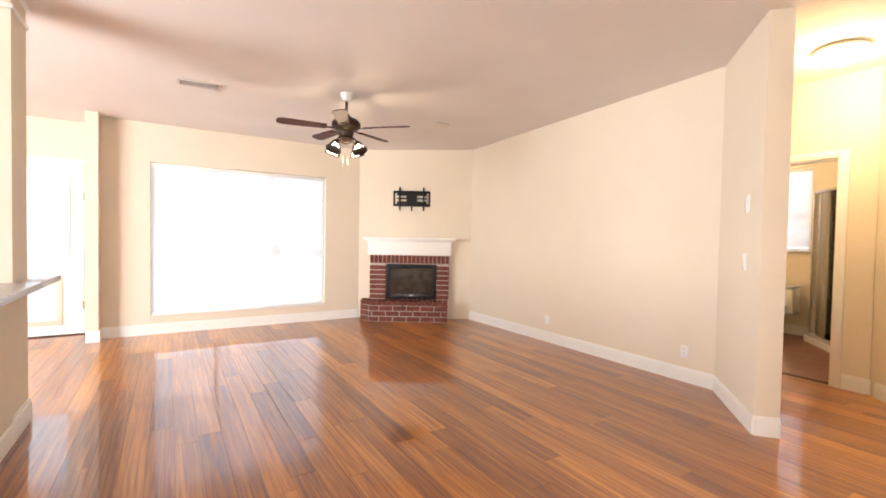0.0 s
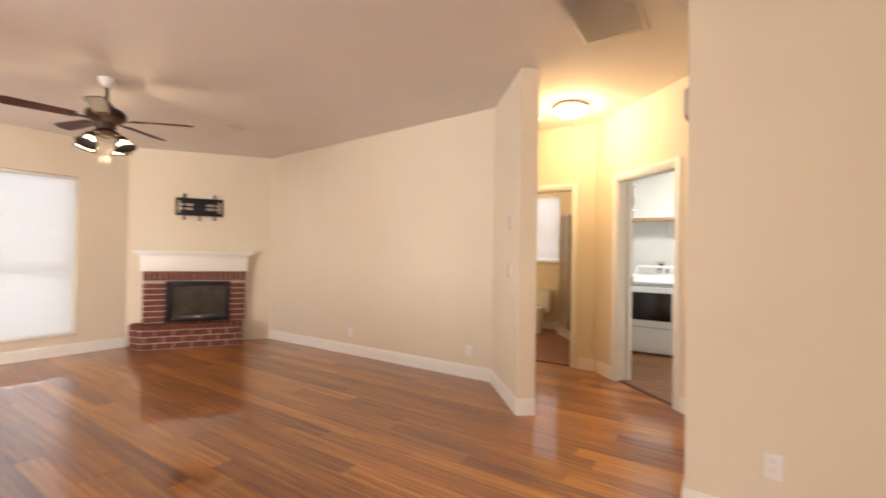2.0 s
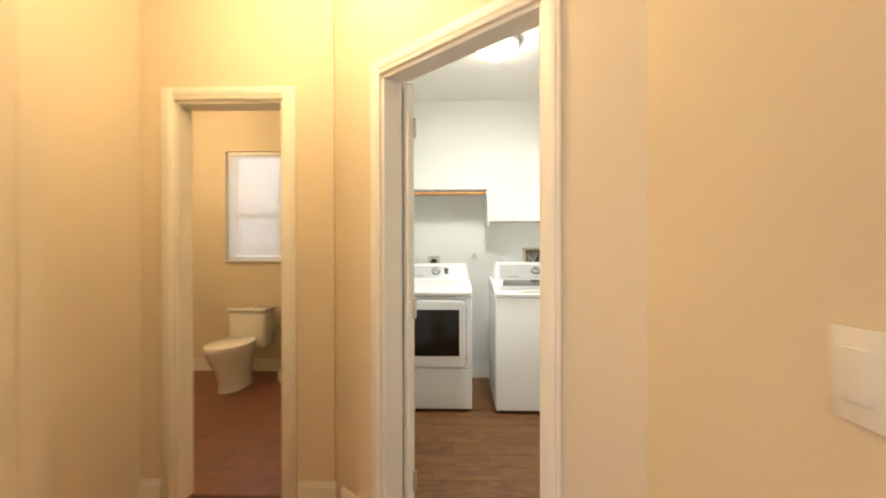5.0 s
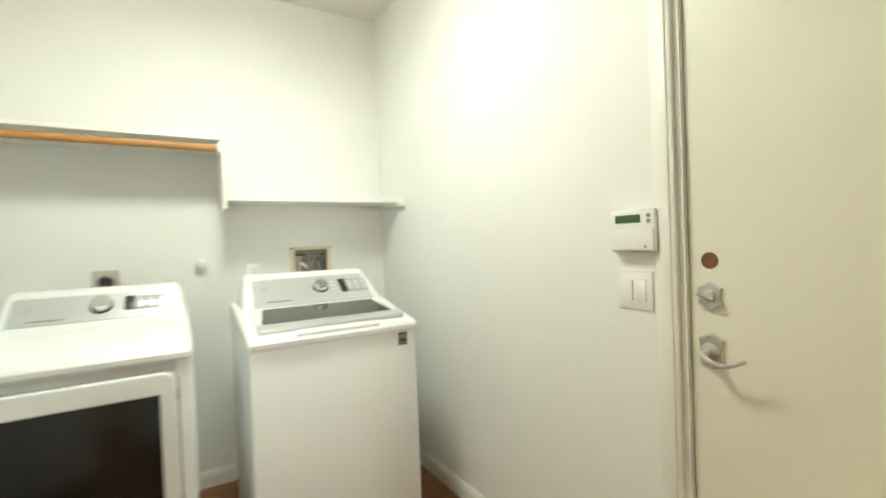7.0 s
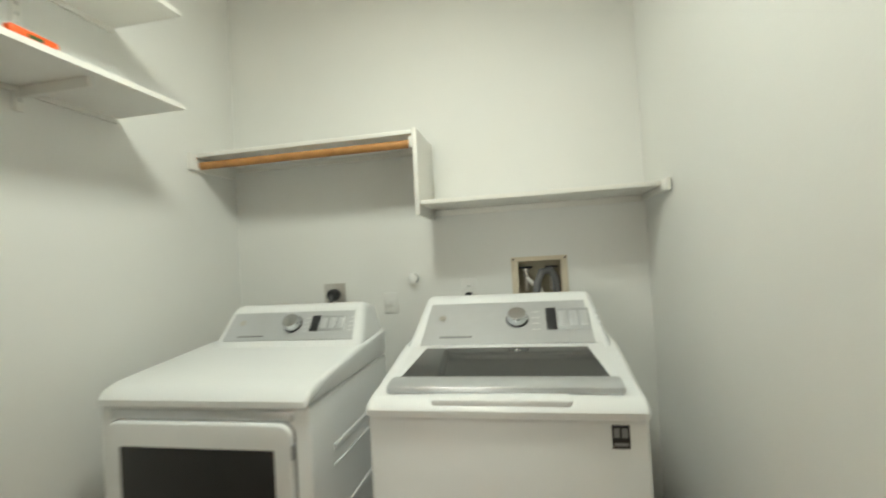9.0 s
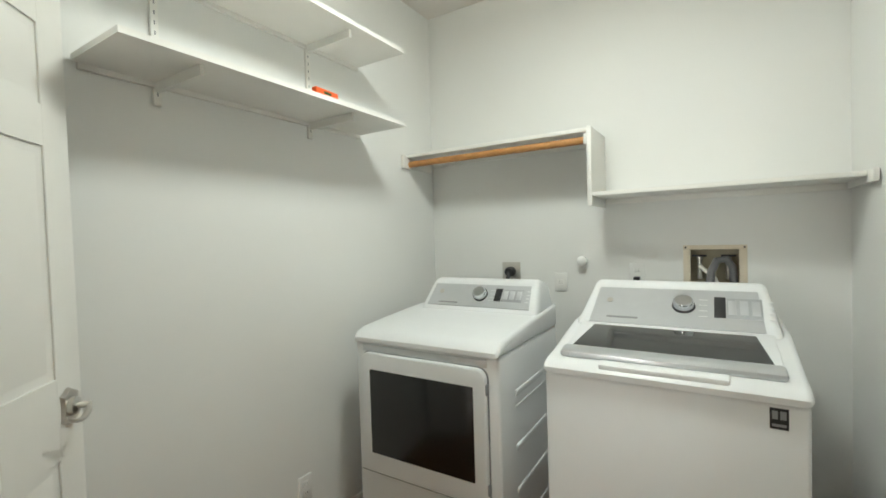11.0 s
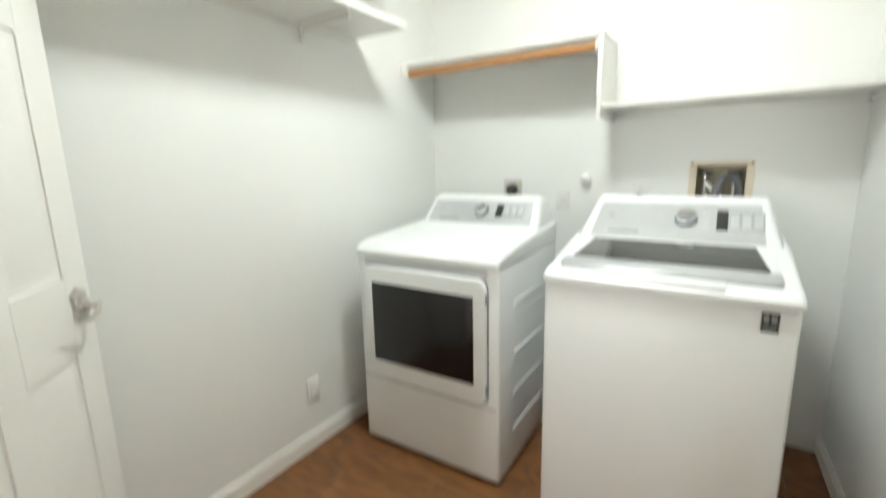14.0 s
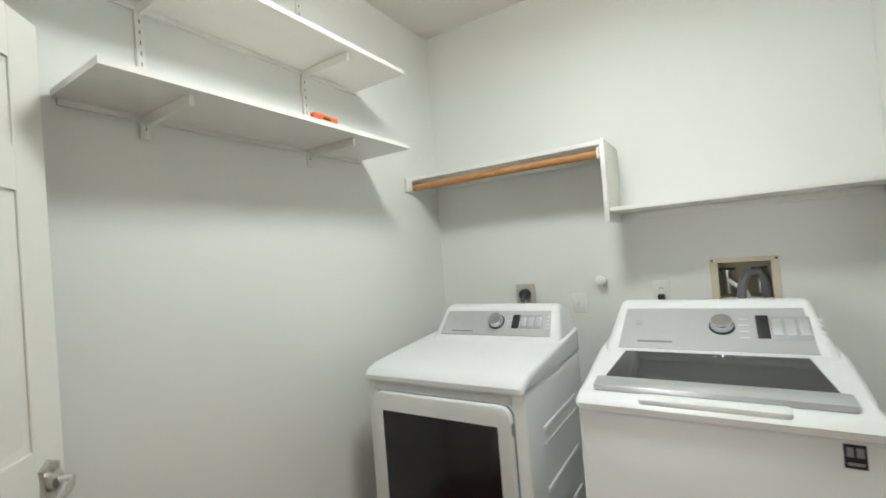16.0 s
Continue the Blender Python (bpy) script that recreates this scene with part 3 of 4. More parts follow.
part("surround_core", bm, M_MORTAR, fp, "pale mortar")
BR = {}


def brick(lx, ly, lz, x, y, z, rz=0.0):
    key = (round(lx, 3), round(ly, 3), round(lz, 3))
    if key not in BR:
        BR[key] = mesh_of("brick", box(-lx / 2, lx / 2, -ly / 2, ly / 2, -lz / 2, lz / 2, 0.004, 1), M_BRICK)
    b = new("brick", BR[key])
    b.parent = fp
    b.matrix_basis = pose(x + random.uniform(-.001, .001), y + random.uniform(-.0015, .0015), z, 0, 0, rz + random.uniform(-.4, .4))


# hearth: courses of stretchers, and a top course laid flat
for row in range(3):
    z = 0.04 + row * 0.078
    n0 = -0.1 if row % 2 else 0.0
    x = HX0 + n0
    while x < HX1 - 0.15:
        a, b = max(x, HX0), min(x + 0.19, HX1 - 0.15)
        if b - a > 0.03:
            brick(b - a, 0.09, 0.066, (a + b) / 2, HD - 0.045, z)
        x += 0.202
    brick(0.20, 0.09, 0.066, HX1 - 0.095, 0.225, z, -49)
    for j in range(2):
        brick(0.09, 0.17, 0.066, HX0 + 0.045, 0.07 + j * 0.18, z)
    brick(0.09, 0.13, 0.066, HX1 - 0.045, 0.08, z)
n = 17
for i in range(n):
    w = (HX1 - HX0) / n
    xx = HX0 + (i + 0.5) * w
    dep = HD + 0.012 - (max(0, xx - (HX1 - 0.16)) * 1.1)
    for j in range(2):
        brick(w - 0.01, dep / 2 - 0.01, 0.06, xx, dep * (j + 0.5) / 2, FZ - 0.03)
# surround: stacked stretchers either side, a soldier course over the opening
for row in range(8):
    z = FZ + 0.04 + row * 0.073
    if z > 0.83:
        break
    for a, b in ((SX0, OX0), (OX1, SX1)):
        brick(b - a - 0.004, 0.09, 0.06, (a + b) / 2, SD - 0.045, z)
for i in range(19):
    w = (SX1 - SX0) / 19
    brick(w - 0.011, 0.09, 0.115, SX0 + (i + 0.5) * w, SD - 0.045, 0.905)
for a in ((OX0 - 0.0, OX0 + 0.06, SD - 0.03, SD - 0.012, OZ0, OZ1), (OX1 - 0.06, OX1, SD - 0.03, SD - 0.012, OZ0, OZ1), (OX0 + 0.06, OX1 - 0.06, SD - 0.03, SD - 0.012, OZ0, OZ0 + 0.05), (OX0 + 0.06, OX1 - 0.06, SD - 0.03, SD - 0.012, OZ1 - 0.055, OZ1)):
    part("firebox_frame", box(*a, 0.003), M_BLACK, fp, "black metal frame")
part("firebox_back", box(OX0, OX1, 0.003, 0.008, OZ0, OZ1), M_SOOT, fp, "sooty pale firebrick")
part("gas_log", tube([(0.72, 0.06, OZ0 + 0.05), (0.9, 0.075, OZ0 + 0.055), (1.1, 0.06, OZ0 + 0.05)], 0.035, 10), M_SOOT, fp)
part("gas_log", tube([(0.80, 0.05, OZ0 + 0.11), (0.93, 0.06, OZ0 + 0.13), (1.02, 0.05, OZ0 + 0.10)], 0.028, 10), M_SOOT, fp)
gdoor = part("glass_door", box(OX0 + 0.03, OX1 - 0.03, SD - 0.024, SD - 0.02, OZ0 + 0.03, OZ1 - 0.045), M_GLASS, fp)
part("door_pull", box(0.87, 0.93, SD - 0.012, SD + 0.004, OZ0 + 0.05, OZ0 + 0.062, 0.002), M_CHROME, fp)
mtl = part("mantel", box(SX0 - 0.02, SX1 + 0.03, 0, SD + 0.02, 0.972, 1.17, 0.004), M_TRIM, fp, "white painted mantel")
for z0, z1, g in ((1.17, 1.185, 0.02), (1.185, 1.20, 0.04), (1.20, 1.235, 0.07)):
    part("mantel_moulding", box(SX0 - 0.02 - g, SX1 + 0.03 + g, 0, SD + 0.02 + g, z0, z1, 0.004), M_TRIM, mtl)

# television bracket on the chimney wall
tv = thing("tv_wall_bracket", FM @ pose(0.92, 0, 1.83) @ Matrix.Diagonal((1.13, 1, 0.95, 1)), "black metal television wall bracket, empty", "tv bracket")
for a in ((-0.25, 0.25, 0.002, 0.014, 0.085, 0.125), (-0.25, 0.25, 0.002, 0.014, -0.125, -0.085), (-0.25, -0.225, 0.002, 0.014, -0.085, 0.085), (0.225, 0.25, 0.002, 0.014, -0.085, 0.085), (-0.17, -0.15, 0.014, 0.05, -0.19, 0.18), (0.15, 0.17, 0.014, 0.05, -0.19, 0.18), (-0.07, 0.07, 0.004, 0.05, -0.12, 0.12), (-0.2, 0.2, 0.014, 0.03, -0.012, 0.012), (-0.2, 0.2, 0.014, 0.03, 0.045, 0.105), (-0.2, 0.2, 0.014, 0.03, -0.105, -0.045), (-0.01, 0.01, 0.012, 0.02, -0.2, -0.12)):
    part("bracket_bar", box(*a, 0.002), M_BLACK, tv)

# ceiling fan
FX, FY = 2.885, 5.855
fan = thing("ceiling_fan", Matrix.Translation((FX, FY, 1.28 * 0.043)) @ Matrix.Diagonal((0.957, 0.957, 0.957, 1)), "dark bronze ceiling fan with cherry blades and lit glass shades", "ceiling fan")
part("canopy", lathe([(0.065, 2.70), (0.065, 2.665), (0.04, 2.625), (0.016, 2.615)]), M_PORC, fan, "pale canopy")
part("downrod", lathe([(0.014, 2.63), (0.014, 2.44)], 14), M_BRONZE, fan)
part("motor", lathe([(0.02, 2.50), (0.06, 2.455), (0.12, 2.43), (0.145, 2.40), (0.145, 2.36), (0.12, 2.33), (0.08, 2.31), (0.07, 2.26), (0.085, 2.24), (0.06, 2.20), (0.02, 2.185)]), M_BRONZE, fan)
bladebm = prism([(0.20, -0.05), (0.62, -0.068), (0.66, -0.05), (0.675, 0.0), (0.66, 0.05), (0.62, 0.068), (0.20, 0.05)], -0.004, 0.004)
armbm = prism([(0.11, -0.018), (0.20, -0.012), (0.27, -0.035), (0.27, 0.035), (0.20, 0.012), (0.11, 0.018)], -0.012, -0.004)
bl, am = mesh_of("blade", bladebm, M_BLADE), mesh_of("blade_arm", armbm, M_BRONZE)
for i in range(5):
    a = pose(0, 0, 2.345, 0, 0, -43 + 72 * i) @ pose(0, 0, 0, 11, 0, 0)
    b = new("blade", bl)
    b.parent, b.matrix_basis = fan, a
    c = new("blade_arm", am)
    c.parent, c.matrix_basis = b, Matrix.Identity(4)
for i in range(4):
    a = radians(30 + 90 * i)
    dx, dy = math.cos(a), math.sin(a)
    arm = part("lamp_arm", tube([(0.05 * dx, 0.05 * dy, 2.22), (0.11 * dx, 0.11 * dy, 2.23), (0.14 * dx, 0.14 * dy, 2.19)], 0.011, 8), M_BRONZE, fan)
    sm = pose(0.145 * dx, 0.145 * dy, 2.185) @ Matrix.Rotation(radians(24), 4, Vector((dy, -dx, 0)))
    part("shade", lathe([(0.022, 0), (0.03, -0.02), (0.045, -0.05), (0.06, -0.08), (0.075, -0.095)], 8, sm), M_FROST, arm, "lit frosted glass shade")
    for k in range(8):
        ka = math.pi * k / 4
        rib = [(q * math.cos(ka), q * math.sin(ka), z) for q, z in ((0.024, 0.004), (0.047, -0.05), (0.077, -0.097))]
        part("shade_rib", tube([sm @ Vector(p) for p in rib], 0.0075, 6), M_BRONZE, arm, "dark bronze rib")
    part("shade_rim", lathe([(0.077, -0.088), (0.082, -0.092), (0.080, -0.102), (0.072, -0.100)], 8, sm), M_BRONZE, arm, "dark bronze rim")
    part("shade_cap", lathe([(0.012, 0.02), (0.03, 0.008), (0.042, -0.03), (0.038, -0.03)], 8, sm), M_BRONZE, arm, "dark bronze cap")
for x, z in ((0.02, 1.98), (-0.03, 1.90)):
    part("pull_chain", tube([(x, 0, 2.19), (x, 0, z)], 0.0022, 6), M_CHROME, fan)


def ceiling_vent(x, y, w, l, rot, label, n=8):
    v = thing("ceiling_vent", pose(x, y, ceil_z(y), -2.06 if y > 3 else 0, 0, rot), label, "vent")
    part("backing", box(-w / 2 + 0.02, w / 2 - 0.02, -l / 2 + 0.02, l / 2 - 0.02, -0.004, -0.001), M_GREY, v)
    for a, b, c, d in ((-w / 2, w / 2, -l / 2, -l / 2 + 0.025), (-w / 2, w / 2, l / 2 - 0.025, l / 2), (-w / 2, -w / 2 + 0.025, -l / 2 + 0.025, l / 2 - 0.025), (w / 2 - 0.025, w / 2, -l / 2 + 0.025, l / 2 - 0.025)):
        part("frame", box(a, b, c, d, -0.012, 0, 0.003), M_VENT, v)
    sl = mesh_of("slat", box(-w / 2 + 0.025, w / 2 - 0.025, -0.008, 0.008, -0.0008, 0.0008), M_VENT)
    for i in range(n):
        s = new("slat", sl)
        s.parent = v
        s.matrix_basis = pose(0, -l / 2 + 0.03 + (l - 0.06) * (i + 0.5) / n, -0.009, 32)
    return v


ceiling_vent(1.65, 6.33, 0.36, 0.16, 0, "white louvred supply vent in the ceiling", 7)
ceiling_vent(4.21, 2.26, 0.64, 0.40, 0, "large return air grille in the ceiling", 18)
det = thing("ceiling_speaker", pose(4.21, 6.24, ceil_z(6.24), -2.06), "cream square ceiling sensor plate", "sensor")
part("plate", box(-0.09, 0.09, -0.06, 0.06, -0.014, 0, 0.004), M_VENT, det)
part("grille", box(-0.07, 0.07, -0.045, 0.045, -0.02, -0.014, 0.003), M_CREAM, det)


def dome(x, y, label, rim, glass):
    d = thing("ceiling_lamp", pose(x, y, H), label, "ceiling lamp")
    part("rim", lathe([(0.15, 0.0), (0.165, -0.012), (0.165, -0.03), (0.15, -0.036)], 36), rim, d)
    part("bowl", lathe([(0.148, -0.034), (0.145, -0.055), (0.125, -0.085), (0.085, -0.108), (0.04, -0.118), (0.012, -0.12)], 36), glass, d, "lit frosted glass bowl").visible_shadow = False
    part("finial", lathe([(0.012, -0.119), (0.014, -0.13), (0.005, -0.14)], 14), rim, d)


dome(5.72, 2.94, "round flush ceiling lamp with a lit frosted bowl", M_PORC, M_FROST2)
# assumed bathroom fixture, out of view, added around the warm fill
dome(7.6, 4.75, "round flush ceiling lamp with a lit frosted bowl", M_PORC, M_FROST2)
dome(7.36, 1.97, "round flush ceiling lamp with a lit frosted bowl", M_CHROME, M_FROST2)
sd = thing("smoke_detector", pose(5.92, 3.38, H), "white round smoke detector on the hall ceiling", "smoke detector")
part("base", lathe([(0.07, 0), (0.07, -0.012), (0.055, -0.03), (0.03, -0.036)], 28), M_PORC, sd)
part("cap", lathe([(0.03, -0.034), (0.028, -0.042), (0.01, -0.044)], 20), M_PORC, sd)


def wall_plate(name, m, w, h, label, kindname, rockers=0, sockets=0):
    """Plate on a wall: x along it, y out of it."""
    p = thing(name, m, label, kindname)
    part("plate", box(-w / 2, w / 2, 0, 0.006, -h / 2, h / 2, 0.002), M_PORC, p)
    for i in range(rockers):
        x = (i - (rockers - 1) / 2) * 0.045
        part("rocker", box(x - 0.016, x + 0.016, 0.005, 0.0095, -0.033, 0.033, 0.002), M_PORC, p)
    for i in range(sockets):
        z = (i - (sockets - 1) / 2) * 0.039
        s = part("socket", box(-0.016, 0.016, 0.005, 0.008, z - 0.014, z + 0.014, 0.003), M_PORC, p)
        for x in (-0.006, 0.006):
            part("slot", box(x - 0.001, x + 0.001, 0.0075, 0.0083, z - 0.002, z + 0.007), M_DARK, s)
    return p


ANG, ANGN = along(COLI, (XL, 3.57))
wall_plate("thermostat", ANG @ pose(0.26, 0, 1.53), 0.08, 0.12, "small white thermostat on the angled wall", "thermostat", 1)
wall_plate("light_switch", ANG @ pose(0.27, 0, 1.12), 0.075, 0.115, "white light switch plate on the angled wall", "switch", 1)
LM, LL = along((XL, 3.57), FPB)
wall_plate("wall_outlet", LM @ pose(0.26, 0, 0.27), 0.07, 0.115, "white wall outlet above the baseboard", "outlet", 0, 2)
wall_plate("wall_outlet", LM @ pose(1.95, 0, 0.27), 0.07, 0.115, "white wall outlet above the baseboard", "outlet", 0, 2)
RM, RL = along((3.92, YR), (B[0], YR))
wall_plate("light_switch", RM @ pose(0.87, 0, 1.13), 0.075, 0.115, "white light switch plate on the hall wall", "switch", 1)
ch = thing("door_chime", RM @ pose(0.50, 0, 2.16), "white boxy door chime high on the hall wall", "door chime")
part("box", box(-0.09, 0.09, 0, 0.055, -0.08, 0.08, 0.008), M_VENT, ch)
part("cover", box(-0.08, 0.08, 0.055, 0.06, -0.07, 0.07, 0.004), M_VENT, ch)
RM2, _ = along((3.92, -2.5), (3.92, YR))
wall_plate("wall_outlet", RM2 @ pose(3.93, 0, 0.33), 0.07, 0.115, "white wall outlet above the baseboard", "outlet", 0, 2)

# ---- bathroom ----
bw = blind_window("window_2", -1.68 + 1.07 + 0.0, 0.0, 1.14, 2.30, 0, "bathroom window with frosted lower sash and lowered blind", (), 0.14)
bw.matrix_basis = pose(BE, 4.07, 0, 0, 0, -90)
bb = blind(-0.61, 0.0, 1.16, 2.30, 0, "small white blind over the bathroom window", 0.024, 72)
bb.matrix_basis = pose(BE, 4.07, 0, 0, 0, -90)
struct("backdrop_bath", box(10.4, 10.5, 2.5, 6.5, 0, 4), M_OUT, "bright hazy daylight outside the bathroom", "backdrop")
toi = thing("toilet", pose(8.50, 4.32, 0, 0, 0, 90), "white one-piece toilet with its lid closed", "toilet")
# local: y runs out from the wall into the room
def oval(bm, prof, seg=32):
    rings = []
    for z, a, b, c in prof:
        rings.append([bm.verts.new((a * math.cos(2 * math.pi * i / seg), c + b * math.sin(2 * math.pi * i / seg), z)) for i in range(seg)])
    for p, q in zip(rings, rings[1:]):
        for i in range(seg):
            bm.faces.new((p[i], p[(i + 1) % seg], q[(i + 1) % seg], q[i]))
    bm.faces.new(rings[0][::-1])
    bm.faces.new(rings[-1])
    bmesh.ops.recalc_face_normals(bm, faces=bm.faces)
    return bm


part("bowl", oval(bmesh.new(), [(0, 0.12, 0.24, 0.22), (0.06, 0.115, 0.235, 0.22), (0.18, 0.13, 0.25, 0.25), (0.30, 0.165, 0.28, 0.29), (0.37, 0.185, 0.30, 0.31), (0.39, 0.185, 0.30, 0.31)]), M_PORC, toi)
part("seat", oval(bmesh.new(), [(0.391, 0.19, 0.305, 0.31), (0.41, 0.19, 0.305, 0.31)]), M_PORC, toi)
part("lid", oval(bmesh.new(), [(0.411, 0.188, 0.30, 0.31), (0.425, 0.185, 0.298, 0.31), (0.432, 0.16, 0.27, 0.31)]), M_PORC, toi)
part("tank", box(-0.19, 0.19, -0.22, 0.02, 0.30, 0.66, 0.04, 4), M_PORC, toi)
part("tank_lid", box(-0.195, 0.195, -0.225, 0.025, 0.66, 0.69, 0.012, 3), M_PORC, toi)
part("flush_button", lathe([(0.02, 0.69), (0.02, 0.696)], 16, pose(0, -0.1, 0)), M_CHROME, toi)
sh = thing("shower_enclosure", pose(0, 0, 0), "neo-angle shower enclosure of clear glass in a brushed frame", "shower")
P, Q = (8.44, 3.99), (7.85, 3.52)
DM, DL = along(Q, P)
part("curb", prism([Q, (7.85, LN + 0.13), (7.95, LN + 0.13), (7.95, 3.47), (8.50, 3.91), (BE, 3.91), (BE, 3.99), P], 0, 0.09), M_PORC, sh, "white shower curb")
def on_curb(x0, x1, z0, z1, mm, nm, t=0.025):
    bm = box(x0, x1, -0.05 - t / 2, -0.05 + t / 2, z0, z1, 0.002)
    bm.transform(DM)
    return part(nm, bm, mm, sh)
on_curb(0.02, 0.05, 0.09, 1.93, M_CHROME, "post")
on_curb(DL - 0.05, DL - 0.02, 0.09, 1.93, M_CHROME, "post")
on_curb(0.05, DL - 0.05, 1.90, 1.93, M_CHROME, "top_rail")
on_curb(0.05, DL - 0.05, 0.09, 0.115, M_CHROME, "bottom_rail")
on_curb(0.05, DL - 0.05, 0.115, 1.90, M_GLASS, "glass_door", 0.006)
on_curb(DL - 0.22, DL - 0.19, 0.115, 1.90, M_CHROME, "stile", 0.02)
part("side_glass", box(8.50, BE, 3.94, 3.946, 0.09, 1.90), M_GLASS, sh)
part("side_rail", box(8.46, BE, 3.93, 3.955, 1.90, 1.93, 0.002), M_CHROME, sh)
baseboard((BE, 3.99), (BE, 5.5), None)

# ---- laundry room ----
def tapered(bm, z0, z1, k):
    """Draws the sides in by k at height z1, by nothing at z0."""
    ys = [v.co.y for v in bm.verts]
    mid = (min(ys) + max(ys)) / 2
    for v in bm.verts:
        t = min(1.0, max(0.0, (v.co.z - z0) / (z1 - z0)))
        v.co.y += -k * t if v.co.y > mid else k * t
    return bm


def rounded_front(x0, x1, y0, y1, z0, z1, r, edge=0.004):
    """A slab that faces -x, its four corners rounded by r and its rim by edge."""
    bm = box(x0, x1, y0, y1, z0, z1)
    es = [e for e in bm.edges if abs(e.verts[0].co.x - e.verts[1].co.x) > 1e-5]
    bmesh.ops.bevel(bm, geom=es, offset=r, segments=6, affect="EDGES", profile=0.5)
    es = [e for e in bm.edges if e.verts[0].co.x < x0 + 1e-5 and e.verts[1].co.x < x0 + 1e-5]
    bmesh.ops.bevel(bm, geom=es, offset=edge, segments=3, affect="EDGES", profile=0.5)
    return bm


WF, WY0, WY1 = 7.635, 1.272, 1.958
wa = thing("washing_machine", pose(0, 0, 0), "white top-loading washing machine with a silver console", "washing machine")
part("body", box(WF, 8.31, WY0, WY1, 0.025, 0.905, 0.012, 3), M_APPL, wa)
for x in (WF + 0.06, 8.25):
    for y in (WY0 + 0.06, WY1 - 0.06):
        part("foot", lathe([(0.025, 0.0), (0.025, 0.03)], 12, pose(x, y, 0)), M_DARK, wa)
part("deck", profile_y([(WF - 0.012, 0.907), (WF - 0.014, 0.925), (WF - 0.002, 0.940), (WF + 0.03, 0.952), (WF + 0.10, 0.960), (7.96, 1.005), (8.02, 1.015), (8.312, 1.02), (8.312, 0.907)], WY0 - 0.006, WY1 + 0.006, 0.02, 4), M_APPL, wa)
CY0, CY1 = WY0 + 0.035, WY1 - 0.035
part("console", tapered(profile_y([(7.95, 0.99), (7.962, 1.012), (8.14, 1.136), (8.165, 1.153), (8.20, 1.156), (8.29, 1.138), (8.31, 0.99)], CY0 - 0.02, CY1 + 0.02, 0.026, 5), 1.0, 1.13, 0.03), M_APPL, wa)


def sloped(x0, z0, x1, z1):
    """Frame on a sloped face: x towards -y of the room, y up the slope, z out of it."""
    up = Vector((x1 - x0, 0, z1 - z0)).normalized()
    right = Vector((0, -1, 0))
    out = right.cross(up)
    return Matrix.Translation((x0, 0, z0)) @ Matrix((right, up, out)).transposed().to_4x4(), math.hypot(x1 - x0, z1 - z0)


def console_face(ob, x0, z0, x1, z1, y0, y1, knob_at, lcd_at, keys=True):
    m, n = sloped(x0, z0, x1, z1)

    def on(name, u0, u1, v0, v1, d0, d1, mm, parent, bev=0.001, label=""):
        bm = box(-u1, -u0, v0, v1, d0, d1, bev)
        bm.transform(m)
        return part(name, bm, mm, parent, label)
    bm = bmesh.new()
    t = 0.012
    lo = [bm.verts.new(m @ Vector((-u, v, d))) for u, v, d in ((y0, 0.008, 0.0035), (y0 + t, n - 0.012, 0.0035), (y1 - t, n - 0.012, 0.0035), (y1, 0.008, 0.0035))]
    hi = [bm.verts.new(m @ Vector((-u, v, d))) for u, v, d in ((y0, 0.008, -0.01), (y0 + t, n - 0.012, -0.01), (y1 - t, n - 0.012, -0.01), (y1, 0.008, -0.01))]
    bm.faces.new(lo)
    bm.faces.new(hi[::-1])
    for i in range(4):
        bm.faces.new((lo[i], lo[(i + 1) % 4], hi[(i + 1) % 4], hi[i]))
    bmesh.ops.recalc_face_normals(bm, faces=bm.faces)
    pl = part("control_panel", bm, M_SILVER, ob, "brushed silver control panel")
    km = m @ Matrix.Translation((-knob_at, n * 0.53, 0.003))
    k = part("dial_base", lathe([(0.038, 0), (0.037, 0.006), (0.034, 0.008)], 28, km), M_DARK, ob)
    part("dial", lathe([(0.034, 0.0075), (0.032, 0.026), (0.028, 0.032), (0.012, 0.033)], 28, km), M_KNOB, k, "silver dial")
    on("display", lcd_at - 0.035, lcd_at, n * 0.3, n * 0.78, 0.003, 0.005, M_DARK, pl, label="dark display")
    on("key_field", lcd_at - 0.14, lcd_at - 0.038, n * 0.3, n * 0.76, 0.003, 0.0046, M_KEY, pl)
    for i in range(3):
        on("key", lcd_at - 0.066 - i * 0.034, lcd_at - 0.042 - i * 0.034, n * 0.38, n * 0.70, 0.0045, 0.0056, M_SILVER, pl)
    for i in range(4):
        on("marking", lcd_at - 0.172, lcd_at - 0.158, n * (0.3 + 0.13 * i), n * (0.33 + 0.13 * i), 0.003, 0.0042, M_APPL, pl)
        on("marking", knob_at - 0.075, knob_at - 0.048, n * (0.3 + 0.13 * i), n * (0.32 + 0.13 * i), 0.003, 0.0042, M_APPL, pl)
    bm = lathe([(0.012, 0), (0.012, 0.002)], 20, m @ Matrix.Translation((-(y1 - 0.06), n * 0.6, 0.003)))
    part("badge", bm, M_CHROME, pl)
    on("lettering", y1 - 0.17, y1 - 0.06, n * 0.16, n * 0.2, 0.003, 0.0042, M_GREY, pl)


console_face(wa, 7.962, 1.012, 8.14, 1.136, CY0 + 0.03, CY1 - 0.03, 1.575, 1.48)
